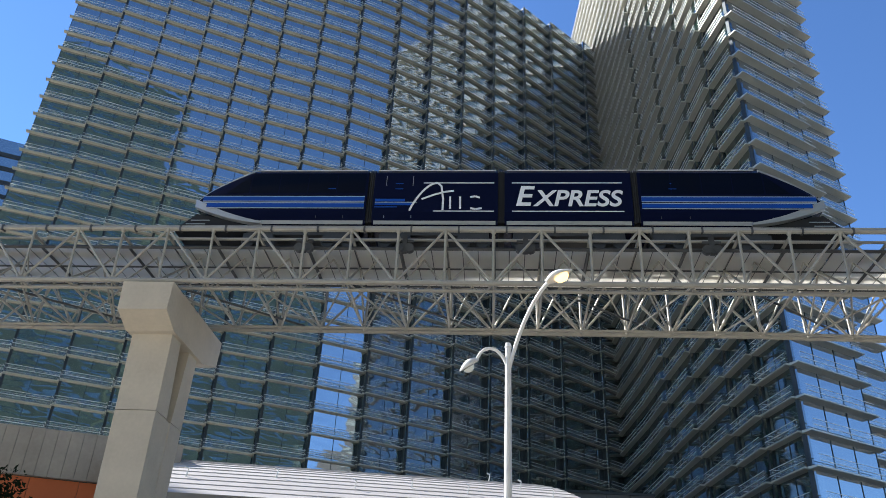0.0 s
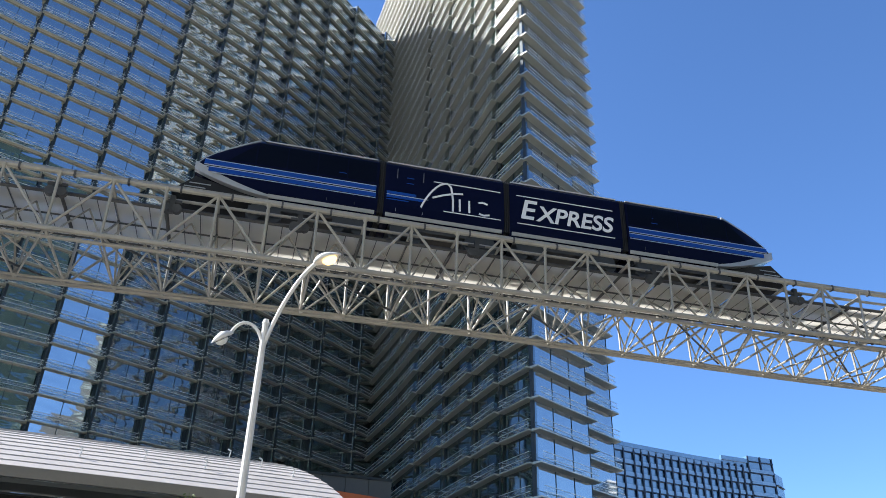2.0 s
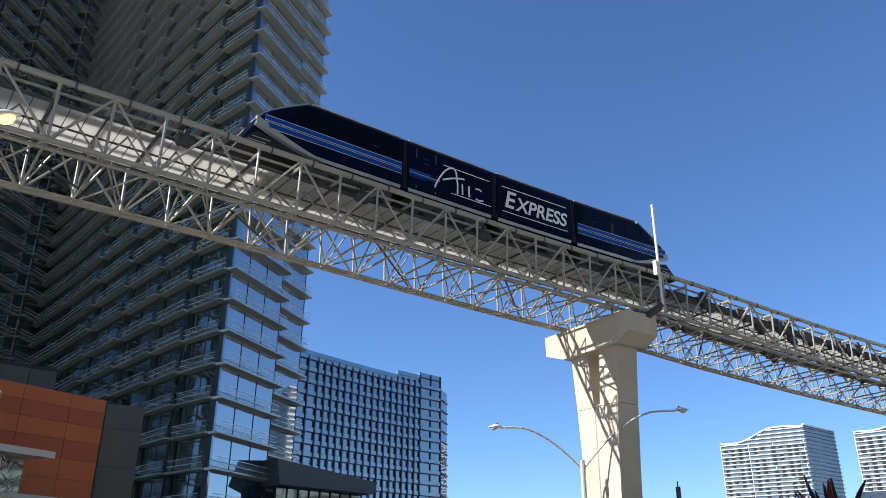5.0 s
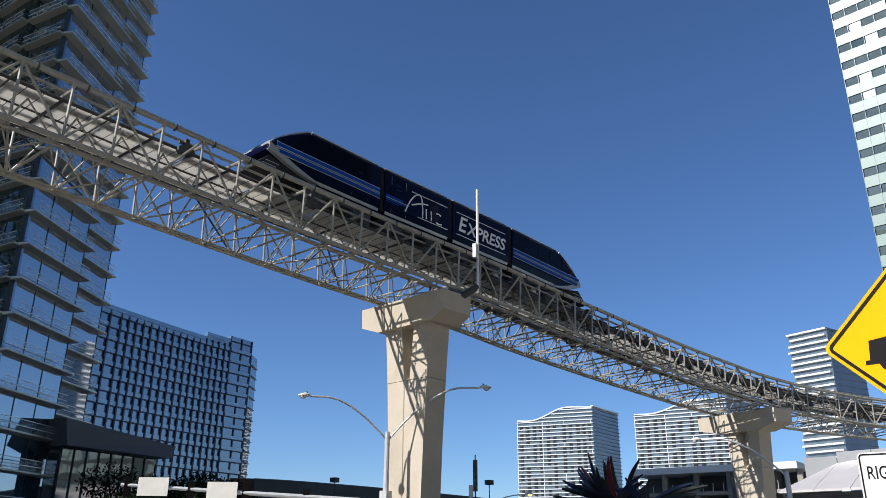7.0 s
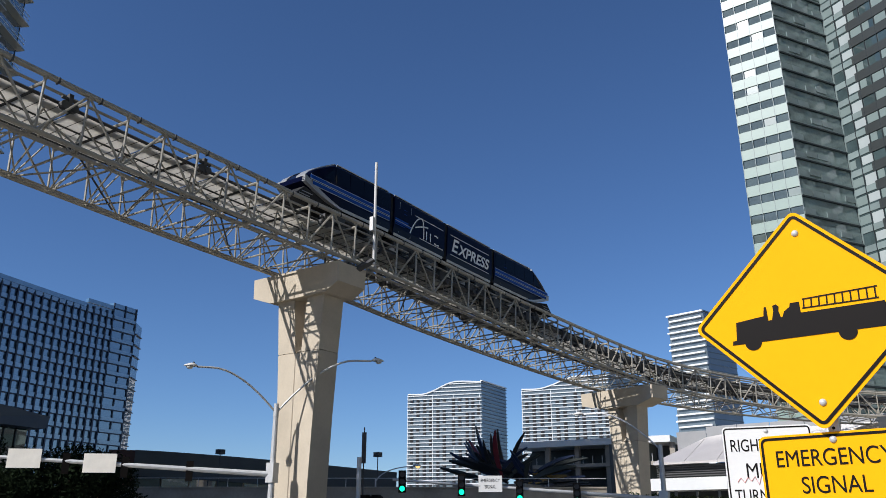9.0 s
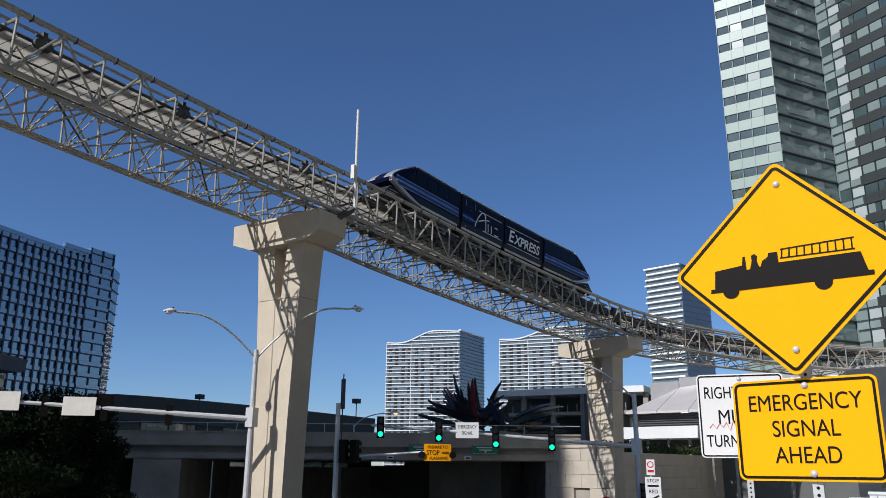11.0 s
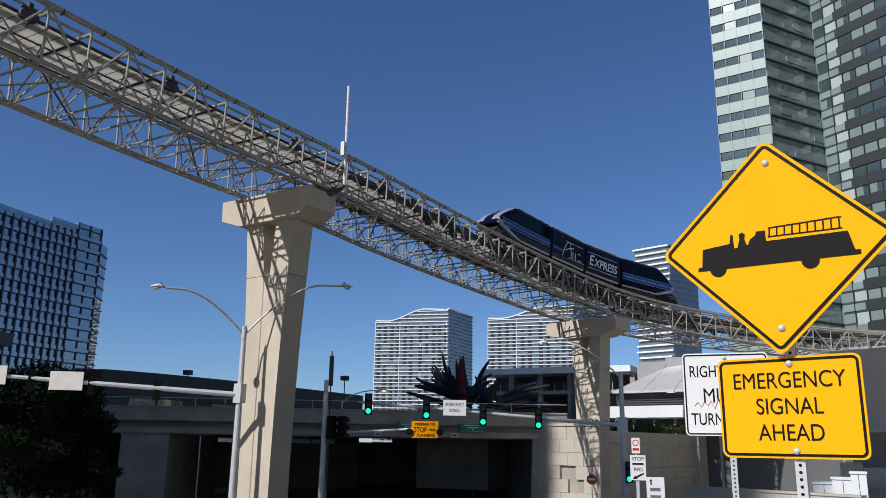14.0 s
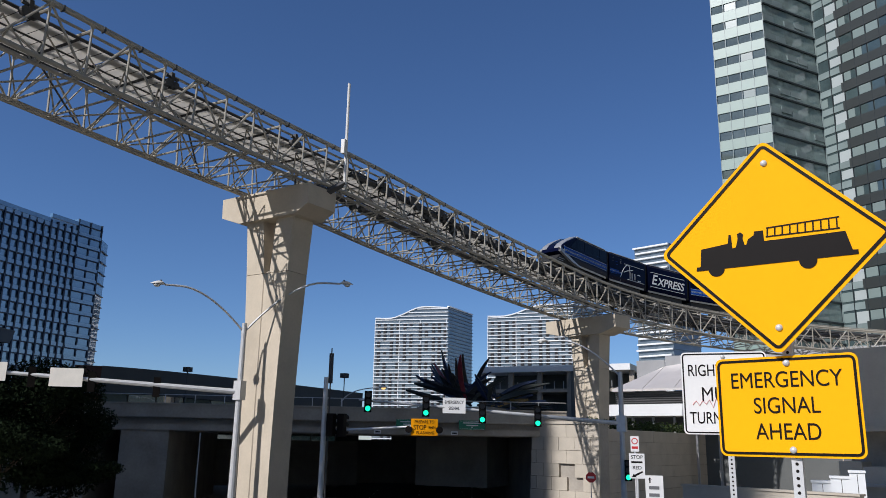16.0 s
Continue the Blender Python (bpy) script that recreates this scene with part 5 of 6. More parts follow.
for i in range(46):
    f = i / 45
    ang = radians(-165 + 150 * f if i < 22 else rng.uniform(-175, -5))
    ln = rng.uniform(3.6, 5.4)
    root = side_x * (0.6 * rng.uniform(-1, 1) + (0.0 if i < 30 else 2.5)) + up * rng.uniform(0.2, 1.2)
    tip = root + side_x * (-math.cos(ang) * ln * -1) + up * (-math.sin(ang) * ln * (0.95 if i < 30 else 0.5)) + Vector((rng.uniform(-1.5, 1.5), rng.uniform(-1.5, 1.5), 0))
    part("canoe", canoe(root, tip, rng.uniform(0.22, 0.36)), HULLS[(0, 0, 1, 1, 2, 0, 1, 2)[i % 8]] if i not in (13, 24) else HULLS[3], spray)
for i in range(14):
    root = side_x * rng.uniform(2.0, 5.0) + up * rng.uniform(-0.3, 1.0)
    tip = root + side_x * rng.uniform(2.5, 4.5) * rng.choice((1, 1, -0.6)) + up * rng.uniform(-0.2, 1.6)
    part("canoe", canoe(root, tip, 0.28), HULLS[(1, 2, 4, 0)[i % 4]], spray)
part("plinth", Shape().box(-3.5, -3.5, -7, 3.5, 3.5, 0.0), CONCRETE_DARK, spray)

# station building and canopies beyond the third pier
a, b = polar(68.6, 125.0), polar(79.0, 118.0)
m, length = wall_frame((a.x, a.y), (b.x, b.y))
station = thing("station_hall", "open grey station hall with two roof decks on columns", "building", m)
for z0, z1, out in ((12.6, 13.5, 1.2), (9.6, 10.1, 0.6), (5.6, 6.6, 0.0)):
    part("roof_deck", Shape().box(0, -out, z0, length, 10, z1), WHITE_CLAD if z0 > 12 else CONCRETE_DARK, station)
for i in range(6):
    x = length * i / 5
    part("column", Shape().box(x - 0.35, -0.3, -6, x + 0.35, 0.4, 12.6), CONCRETE_DARK, station)
part("back_wall", Shape().box(0, 5, -6, length, 6, 12.6), GREY_CLAD, station)
part("stair_core", Shape().box(length * 0.62, -1.0, -6, length * 0.86, 4, 13.2), GREY_CLAD, station)
for i in range(16):
    part("baluster", Shape().box(length * i / 16 - 0.04, -0.3, 10.1, length * i / 16 + 0.04, -0.2, 11.2), GALVANISED, station)
a, b = polar(77.6, 108.0), polar(98.0, 98.0)
m, length = wall_frame((a.x, a.y), (b.x, b.y))
canopy = thing("station_canopy", "pale curved metal station canopy with dark louvres below", "canopy", m)
for i in range(9):
    x0, x1 = length * i / 9, length * (i + 1) / 9
    rise = lambda x: min(1.0, x / (length * 0.14)) ** 0.6
    z0, z1 = 9.6 + 3.6 * rise(x0), 9.6 + 3.6 * rise(x1)
    part("roof_panel", Shape().hexa([(x0 + 0.03, 0, 8.9), (x1 - 0.03, 0, 8.9), (x1 - 0.03, 8, z1 - 0.3), (x0 + 0.03, 8, z0 - 0.3), (x0 + 0.03, 0, 9.2), (x1 - 0.03, 0, 9.2), (x1 - 0.03, 8, z1), (x0 + 0.03, 8, z0)]), ROOF_METAL, canopy)
    part("mesh_screen", Shape().box(x0 + 0.05, 8.05, z0 - 0.4, x1 - 0.05, 8.15, z1 + 0.9), SILVER, canopy)
for i in range(7):
    part("louvre", Shape().box(0, 1.0, 6.9 + 0.28 * i, length * 0.62, 1.25, 7.05 + 0.28 * i), STEEL_DARK, canopy)
part("back_wall", Shape().box(0, 1.6, -6, length, 2.2, 8.9), GREY_CLAD, canopy)
part("white_canopy", Shape().box(length * 0.02, -4.5, 5.6, length * 0.40, 0.5, 7.0), WHITE_CLAD, canopy, "white box canopy edge")
for i in range(6):
    part("post", Shape().box(length * 0.04 + i * length * 0.07, -3.5, -6, length * 0.04 + i * length * 0.07 + 0.25, -3.2, 5.6), SILVER, canopy)
a, b = polar(91.6, 66.0), polar(102.0, 62.0)
m, length = wall_frame((a.x, a.y), (b.x, b.y))
block = thing("concrete_building", "pale concrete building with stepped overhangs and dark bays", "building", m)
part("upper_wall", Shape().box(0, 0, 3.6, length, 8, 9.2), CONCRETE, block)
part("lower_wall", Shape().box(0.2, 1.5, -6, length, 8, 3.6), CONCRETE_DARK, block)
part("ledge", Shape().box(-0.3, -0.8, 3.3, length, 0.2, 3.65), CONCRETE, block)
part("column", Shape().box(0, -0.2, -6, 1.6, 1.4, 1.2), CONCRETE, block)
part("parapet", Shape().box(2.2, -1.5, -1.2, length, 0.6, 0.9), STONE, block)
part("awning", Shape().box(1.7, -2.2, -0.4, length, -0.2, -0.2), SILVER, block)


# ---- street furniture ----
def arm_curve(start, end, lift, n=9):
    """A bent lamp arm: steep from the pole, flattening towards the head."""
    s, e = Vector(start), Vector(end)
    pts = []
    for i in range(n + 1):
        f = i / n
        p = s.lerp(e, f)
        p.z = s.z + (e.z - s.z) * (1 - (1 - min(1.0, f / 0.8)) ** 1.7) + lift * math.sin(f * math.pi) * 0.1
        pts.append(p)
    return pts


def cobra_head(parent, place, way, size, lens, lens_label, tilt=0.0):
    """A flattened lamp head, long axis along way, with a bowl lens below."""
    w = Vector((*way, 0)).normalized()
    rot = Matrix((w, Vector((0, 0, 1)).cross(w), Vector((0, 0, 1)))).transposed().to_4x4()
    m = Matrix.Translation(place) @ rot @ Matrix.Rotation(radians(tilt), 4, "Y")
    shell, bowl = Shape(), Shape()
    n, k = 9, 12
    for i in range(n + 1):
        f = i / n
        ww = math.sin(math.pi * (0.05 + 0.92 * f) ** 0.8) * 0.32 * size + 0.02
        for j in range(k):
            a = math.tau * j / k
            shell.v.append((f * size, ww * math.cos(a) * 0.8, max(-0.03, math.sin(a)) * ww * 0.75))
    for i in range(n):
        shell.f += [(i * k + j, i * k + (j + 1) % k, (i + 1) * k + (j + 1) % k, (i + 1) * k + j) for j in range(k)]
    shell.f += [tuple(reversed(range(k))), tuple(range(n * k, n * k + k))]
    for i in range(6):
        f = i / 5
        r = 0.21 * size * math.cos(f * math.pi / 2 * 0.95)
        for j in range(k):
            a = math.tau * j / k
            bowl.v.append((size * 0.56 + r * 1.25 * math.cos(a), r * math.sin(a), -0.02 - 0.20 * size * math.sin(f * math.pi / 2)))
    for i in range(5):
        bowl.f += [(i * k + (j + 1) % k, i * k + j, (i + 1) * k + j, (i + 1) * k + (j + 1) % k) for j in range(k)]
    bowl.f += [tuple(range(k)), tuple(reversed(range(5 * k, 6 * k)))]
    head = part("lamp_head", shell, POLE_PAINT, parent, m=m, smooth=True)
    part("lens", bowl, lens, head, lens_label, smooth=True)
    part("photocell", Shape().tube((size * 0.3, 0, 0.2 * size), (size * 0.3, 0, 0.2 * size + 0.1), 0.05, n=8), STEEL_DARK, head)
    return head


# near double lamp
foot = polar(5.04, 18.56)
near_lamp = thing("street_lamp", "white double-arm street lamp, one amber lens lit", "street lamp")
part("pole", Shape().tube((foot.x, foot.y, -0.2), (foot.x, foot.y, 9.80), 0.125, 0.075, 12), POLE_PAINT, near_lamp)
part("pole_cap", Shape().tube((foot.x, foot.y, 9.80), (foot.x, foot.y, 9.92), 0.10, 0.06, 12), POLE_PAINT, near_lamp)


def bent(a, b, c, d, n=12):
    """A cubic sweep from a to d."""
    a, b, c, d = (Vector(p) for p in (a, b, c, d))
    return [a * (1 - f) ** 3 + b * 3 * f * (1 - f) ** 2 + c * 3 * f * f * (1 - f) + d * f ** 3 for f in [i / n for i in range(n + 1)]]


tip_a, tip_b = polar(8.25, 17.8, 11.25), polar(2.55, 18.6, 9.42)
part("arm", Shape().path(bent((foot.x, foot.y, 9.1), (foot.x + 0.18, foot.y - 0.1, 10.1), tip_a.lerp(foot, 0.35) + Vector((0, 0, 3.7)), tip_a), 0.05, 8), POLE_PAINT, near_lamp)
part("arm", Shape().path(bent((foot.x, foot.y, 9.2), (foot.x - 0.12, foot.y, 9.80), (foot.x - 0.62, foot.y, 10.0), tip_b), 0.045, 8), POLE_PAINT, near_lamp)
cobra_head(near_lamp, tip_a - Vector((0.05, 0, 0.03)), (1.0, -0.35), 0.72, LAMP_LENS, "amber glowing lens", -24)
cobra_head(near_lamp, tip_b + Vector((0.06, 0, 0.03)), (-1.0, -0.45), 0.62, LAMP_WHITE, "frosted unlit lens", 38)
part("pole_base", Shape().tube((foot.x, foot.y, -0.1), (foot.x, foot.y, 0.5), 0.2, 0.15, 12), POLE_PAINT, near_lamp)


def signal_head(parent, m, lit=True, back=False):
    box = part("signal_housing", Shape().box(-0.19, -0.12, -0.54, 0.19, 0.14, 0.54), SIGN_BLACK, parent, m=m)
    for i, z in enumerate((0.35, 0.0, -0.35)):
        on = lit and i == 2
        part("lens", Shape().tube((0, -0.10, z), (0, -0.135, z), 0.135, n=14), GREEN_LIGHT if on else DARK_LENS, box, "glowing green lens" if on else "")
        vis = Shape()
        for j in range(10):
            a = math.pi * (-0.15 + 1.3 * j / 9)
            vis.v += [(r * math.cos(a), y, z + r * math.sin(a)) for r, y in ((0.15, -0.36), (0.15, -0.12), (0.165, -0.12), (0.165, -0.36))]
        for j in range(9):
            vis.f += [(4 * j + q, 4 * j + (q + 1) % 4, 4 * j + 4 + (q + 1) % 4, 4 * j + 4 + q) for q in range(4)]
        vis.f += [(3, 2, 1, 0), (36, 37, 38, 39)]
        part("visor", vis, SIGN_BLACK, box)
    return box


def facing(place, towards=(0, 0)):
    """A pose at place whose -y looks towards a point of the plan."""
    d = Vector((towards[0] - place[0], towards[1] - place[1], 0)).normalized()
    x = Vector((0, 0, 1)).cross(-d) * -1
    m = Matrix((Vector((-d.y, d.x, 0)), -d, Vector((0, 0, 1)))).transposed().to_4x4()
    m.translation = place
    return m


# corner pole with two lamps and a long signal arm
foot = polar(51.55, 47.0)
g = ground_height(foot.x, foot.y)
corner = thing("signal_pole", "galvanised signal pole with two lamp arms and a long mast arm", "signal pole")
part("pole", Shape().tube((foot.x, foot.y, g - 0.2), (foot.x, foot.y, 8.51), 0.22, 0.14, 12), GALVANISED, corner)
part("clamp", Shape().tube((foot.x, foot.y, 7.77), (foot.x, foot.y, 8.24), 0.16, n=12), GALVANISED, corner)
part("clamp", Shape().box(foot.x - 0.25, foot.y - 0.25, 4.15, foot.x + 0.25, foot.y + 0.25, 5.22), GALVANISED, corner)
tip_l, tip_r = polar(46.0, 45.7, 10.22), polar(58.1, 47.0, 11.13)
part("arm", Shape().path(arm_curve((foot.x, foot.y, 7.98), tip_l, 0.5, 12), 0.06, 8), GALVANISED, corner)
part("arm", Shape().path(arm_curve((foot.x, foot.y, 7.98), tip_r, -0.1, 12), 0.06, 8), GALVANISED, corner)
cobra_head(corner, tip_l, (-0.8, 0.6), 0.75, LAMP_WHITE, "frosted unlit lens")
cobra_head(corner, tip_r, (0.6, -0.8), 0.75, LAMP_WHITE, "frosted unlit lens")
arm_end = polar(34.2, 50.0, 5.43)
part("mast_arm", Shape().tube((foot.x, foot.y, 4.60), arm_end, 0.16, 0.09, 10), GALVANISED, corner)
along = (arm_end - Vector((foot.x, foot.y, 4.60)))
back_turn = math.atan2(along.y, along.x)
for f, wide in ((0.615, 0.95), (0.875, 0.85)):
    c = Vector((foot.x, foot.y, 4.60)) + along * f
    part("sign_back", Shape().box(-0.85, -0.2, -0.5, 0.85, -0.17, 0.5), material("bare_aluminium", (0.84, 0.79, 0.69), 0.6, 0.0, 0.08, 0.4), corner, "bare metal back of a street sign", m=Matrix.Translation(c) @ Matrix.Rotation(back_turn + math.pi, 4, "Z"))
    part("sign_bracket", Shape().box(-0.3, -0.14, -0.05, 0.3, 0.0, 0.05), GALVANISED, corner, m=Matrix.Translation(c) @ Matrix.Rotation(back_turn + math.pi, 4, "Z"))
for f in (0.30, 0.53, 0.735, 0.975):
    c = Vector((foot.x, foot.y, 4.60)) + along * f
    signal_head(corner, facing(c - Vector((0, 0, 0.12))) @ Matrix.Rotation(math.pi, 4, "Z") @ Matrix.Translation((0, -0.05, 0)), lit=False)

# far signal pole with four green heads
foot = polar(78.2, 45.0)
g = ground_height(foot.x, foot.y)
mast = thing("signal_pole", "galvanised signal pole with four green traffic lights on its arm", "signal pole")
part("pole", Shape().tube((foot.x, foot.y, g - 0.2), (foot.x, foot.y, 5.95), 0.17, 0.12, 12), GALVANISED, mast)
part("clamp", Shape().box(foot.x - 0.24, foot.y - 0.24, 2.75, foot.x + 0.24, foot.y + 0.24, 3.6), GALVANISED, mast)
lamp_tip = polar(73.2, 46.0, 7.78)
part("arm", Shape().path(arm_curve((foot.x, foot.y, 5.7), lamp_tip, 0.25, 12), 0.045, 8), GALVANISED, mast)
cobra_head(mast, lamp_tip, (-0.35, 0.95), 0.6, LAMP_WHITE, "frosted unlit lens")
start, end = Vector((foot.x, foot.y, 3.18)), polar(59.8, 42.0, 4.10)
part("mast_arm", Shape().tube(start, end, 0.12, 0.06, 10), GALVANISED, mast)
for az, el in ((60.42, 2.73), (64.35, 2.50), (68.25, 2.09), (72.15, 1.90)):
    f = (78.2 - az) / (78.2 - 59.8)
    c = start.lerp(end, f)
    c.z = EYE + math.hypot(c.x, c.y) * math.tan(radians(el))
    signal_head(mast, facing(c) @ Matrix.Translation((0, -0.12, 0)))
signal_head(mast, facing(Vector((foot.x, foot.y, 0.75))) @ Matrix.Translation((0.25, -0.3, 0)))
c = start.lerp(end, (78.2 - 66.28) / 18.4)
c.z = EYE + math.hypot(c.x, c.y) * math.tan(radians(2.57))
sg = thing("road_sign", "white sign with black lettering hung on the signal arm", "sign", facing(c))
part("panel", Shape().box(-0.60, -0.16, -0.40, 0.60, -0.13, 0.40), SIGN_WHITE, sg)
front = Matrix.Rotation(radians(90), 4, "X")
lettering("EMERGENCY", 0.24, SIGN_BLACK, sg, Matrix.Translation((0, -0.165, 0.16)) @ front, narrow=0.72)
lettering("SIGNAL", 0.24, SIGN_BLACK, sg, Matrix.Translation((0, -0.165, -0.15)) @ front, narrow=0.72)

# slim pole with the amber warning sign
foot = polar(57.45, 40.0)
g = ground_height(foot.x, foot.y)
warn = thing("warning_pole", "galvanised pole with a short arm and paired signals", "pole")
part("pole", Shape().tube((foot.x, foot.y, g - 0.2), (foot.x, foot.y, 5.05), 0.15, 0.11, 10), GALVANISED, warn)
end = polar(64.0, 39.0, 2.75)
part("arm", Shape().tube((foot.x, foot.y, 2.45), end, 0.07, 0.05, 8), GALVANISED, warn)
side_post = polar(57.75, 40.6)
part("side_post", Shape().tube((side_post.x, side_post.y, g - 0.2), (side_post.x, side_post.y, 6.55), 0.05, 0.03, 8), STEEL_DARK, warn)
part("pennant", Shape().box(side_post.x - 0.02, side_post.y - 0.12, 4.8, side_post.x + 0.02, side_post.y + 0.12, 6.3), STEEL_DARK, warn)
for d in (-0.3, 0.25):
    p = polar(58.35, 39.6, 2.75)
    signal_head(warn, facing(p + Vector((d * 0.5, -d * 0.8, 0))) @ Matrix.Rotation(math.pi * 0.8, 4, "Z"), lit=False)
c = polar(64.48, 38.9, EYE + 38.9 * math.tan(radians(1.05)))
ps = thing("road_sign", "orange warning sign with black lettering and two flashers", "sign", facing(c))
part("panel", Shape().box(-0.64, -0.03, -0.39, 0.64, 0.0, 0.39), SIGN_ORANGE, ps)
lettering("PREPARE TO", 0.20, SIGN_BLACK, ps, Matrix.Translation((0, -0.04, 0.24)) @ front, narrow=0.85)
lettering("STOP", 0.32, SIGN_BLACK, ps, Matrix.Translation((-0.22, -0.04, -0.02)) @ front, narrow=0.8)
lettering("WHEN", 0.16, SIGN_BLACK, ps, Matrix.Translation((0.36, -0.04, -0.02)) @ front, narrow=0.7)
lettering("FLASHING", 0.19, SIGN_BLACK, ps, Matrix.Translation((0.05, -0.04, -0.27)) @ front)
for x in (-0.74, 0.72):
    part("flasher", Shape().tube((x, -0.1, -0.12), (x, 0.06, -0.12), 0.17, n=14), SIGN_BLACK, ps)


def post_sign(name, label, bearing, dist, el_mid, w, h, mat, tall=True):
    c = polar(bearing, dist, EYE + dist * math.tan(radians(el_mid)))
    s = thing(name, label, "sign", facing(c))
    part("panel", Shape().box(-w / 2, -0.015, -h / 2, w / 2, 0.0, h / 2), mat, s)
    if tall:
        low = ground_height(c.x, c.y) - c.z
        part("post", Shape().tube((0, 0.04, low), (0, 0.04, h / 2), 0.035, n=8), GALVANISED, s)
    return s


s = post_sign("road_sign", "white stop-here sign with a black arrow on a post", 79.12, 28.0, -1.30, 0.50, 0.80, SIGN_WHITE)
for z, txt, size in ((0.28, "STOP", 0.16), (-0.06, "RED", 0.16)):
    lettering(txt, size, SIGN_BLACK, s, Matrix.Translation((0, -0.02, z)) @ front)
part("text_bar", Shape().box(-0.18, -0.02, 0.09, 0.18, -0.015, 0.15), SIGN_BLACK, s)
part("arrow", Shape().prism([(0.16, -0.16), (0.19, -0.20), (-0.05, -0.33), (-0.02, -0.36), (-0.18, -0.36), (-0.11, -0.24), (-0.09, -0.28)], -0.02, -0.015), SIGN_BLACK, s)
s = post_sign("road_sign", "white no-turn sign with a red ring", 79.02, 28.0, 0.15, 0.27, 0.50, SIGN_WHITE)
ring = Shape()
for j in range(20):
    a0, a1 = math.tau * j / 20, math.tau * (j + 1) / 20
    ring.prism([(0.075 * math.cos(a0), 0.09 + 0.075 * math.sin(a0)), (0.075 * math.cos(a1), 0.09 + 0.075 * math.sin(a1)), (0.105 * math.cos(a1), 0.09 + 0.105 * math.sin(a1)), (0.105 * math.cos(a0), 0.09 + 0.105 * math.sin(a0))], -0.02, -0.015)
part("ring", ring, RED, s)
part("text_bar", Shape().box(-0.1, -0.02, -0.16, 0.1, -0.015, -0.08), RED, s)
s = post_sign("road_sign", "white direction sign with small lettering on a post", 80.2, 27.0, -2.9, 0.55, 0.95, SIGN_WHITE)
part("arrow", Shape().prism([(-0.15, 0.24), (-0.11, 0.24), (-0.11, 0.36), (-0.07, 0.34), (-0.13, 0.42), (-0.19, 0.34), (-0.15, 0.36)], -0.02, -0.015), SIGN_BLACK, s)
for z in (0.10, -0.12, -0.34):
    part("text_bar", Shape().box(-0.17, -0.02, z - 0.05, 0.15, -0.015, z + 0.05), material("grey_sign_film", (0.14, 0.14, 0.14), 0.5), s)
s = post_sign("stop_sign", "small red octagonal stop sign on a post", 76.0, 66.0, -2.12, 0.1, 0.1, SIGN_WHITE)
octo = [(0.42 * math.cos(radians(22.5 + 45 * i)), 0.42 * math.sin(radians(22.5 + 45 * i))) for i in range(8)]
part("face", Shape().prism(octo, -0.04, -0.018), RED, s)
part("text_bar", Shape().box(-0.26, -0.045, -0.08, 0.26, -0.04, 0.08), SIGN_WHITE, s)
s = post_sign("road_sign", "green street sign in the underpass", 67.85, 95.0, -2.2, 0.9, 1.7, SIGN_GREEN)
part("text_bar", Shape().box(-0.3, -0.03, 0.3, 0.3, -0.02, 0.5), SIGN_WHITE, s)
s = post_sign("road_sign", "white sign on a thin post by the pier", 54.85, 60.0, -1.45, 0.6, 0.95, SIGN_WHITE)


def slab_outline(w, h, r, n=5):
    pts = []
    for cx, cz, a0 in ((w / 2 - r, h / 2 - r, 0), (-w / 2 + r, h / 2 - r, 90), (-w / 2 + r, -h / 2 + r, 180), (w / 2 - r, -h / 2 + r, 270)):
        pts += [(cx + r * math.cos(radians(a0 + 90 * i / n)), cz + r * math.sin(radians(a0 + 90 * i / n))) for i in range(n + 1)]
    return pts


def border(w, h, r, thick, inset):
    """A closed line inside a rounded plate."""
    o, i = slab_outline(w - 2 * inset, h - 2 * inset, r), slab_outline(w - 2 * inset - 2 * thick, h - 2 * inset - 2 * thick, max(0.01, r - thick))
    sh = Shape()
    n = len(o)
    sh.v = [(x, -0.0075, z) for x, z in o] + [(x, -0.0075, z) for x, z in i] + [(x, -0.004, z) for x, z in o] + [(x, -0.004, z) for x, z in i]
    sh.f = [(j, (j + 1) % n, n + (j + 1) % n, n + j) for j in range(n)] + [(2 * n + j, j, (j + 1) % n, 2 * n + (j + 1) % n)[::-1] for j in range(n)] + [(n + j, 3 * n + j, 3 * n + (j + 1) % n, n + (j + 1) % n)[::-1] for j in range(n)]
    return sh


def bolt(parent, x, z):
    sh = Shape()
    k = 12
    for i in range(4):
        r = 0.020 * math.cos(i / 3 * 1.45)
        sh.v += [(x + r * math.cos(math.tau * j / k), -0.006 - 0.014 * math.sin(i / 3 * 1.45), z + r * math.sin(math.tau * j / k)) for j in range(k)]
    for i in range(3):
        sh.f += [(i * k + (j + 1) % k, i * k + j, (i + 1) * k + j, (i + 1) * k + (j + 1) % k) for j in range(k)]
    sh.f.append(tuple(reversed(range(3 * k, 4 * k))))
    part("bolt", sh, GALVANISED, parent, smooth=True)


SIGN_A, SIGN_B = polar(84.83, 5.05), polar(93.2, 4.81)
sign_m, _ = wall_frame((SIGN_A.x, SIGN_A.y), (SIGN_B.x, SIGN_B.y))
DIA_L, DIA_R = polar(81.37, 5.01), polar(95.75, 4.79)
dia_m, dia_w = wall_frame((DIA_L.x, DIA_L.y), (DIA_R.x, DIA_R.y))
warning = thing("warning_sign", "yellow diamond fire-engine sign above an emergency signal plaque", "sign", dia_m @ Matrix.Translation((dia_w / 2 + 0.03, 0, -0.012)))
plaque_m = warning.matrix_basis.inverted() @ sign_m @ Matrix.Translation((0.378, 0, 2.228))
diamond_m = Matrix.Translation((0.0, 0, 3.155)) @ Matrix.Rotation(radians(45), 4, "Y")
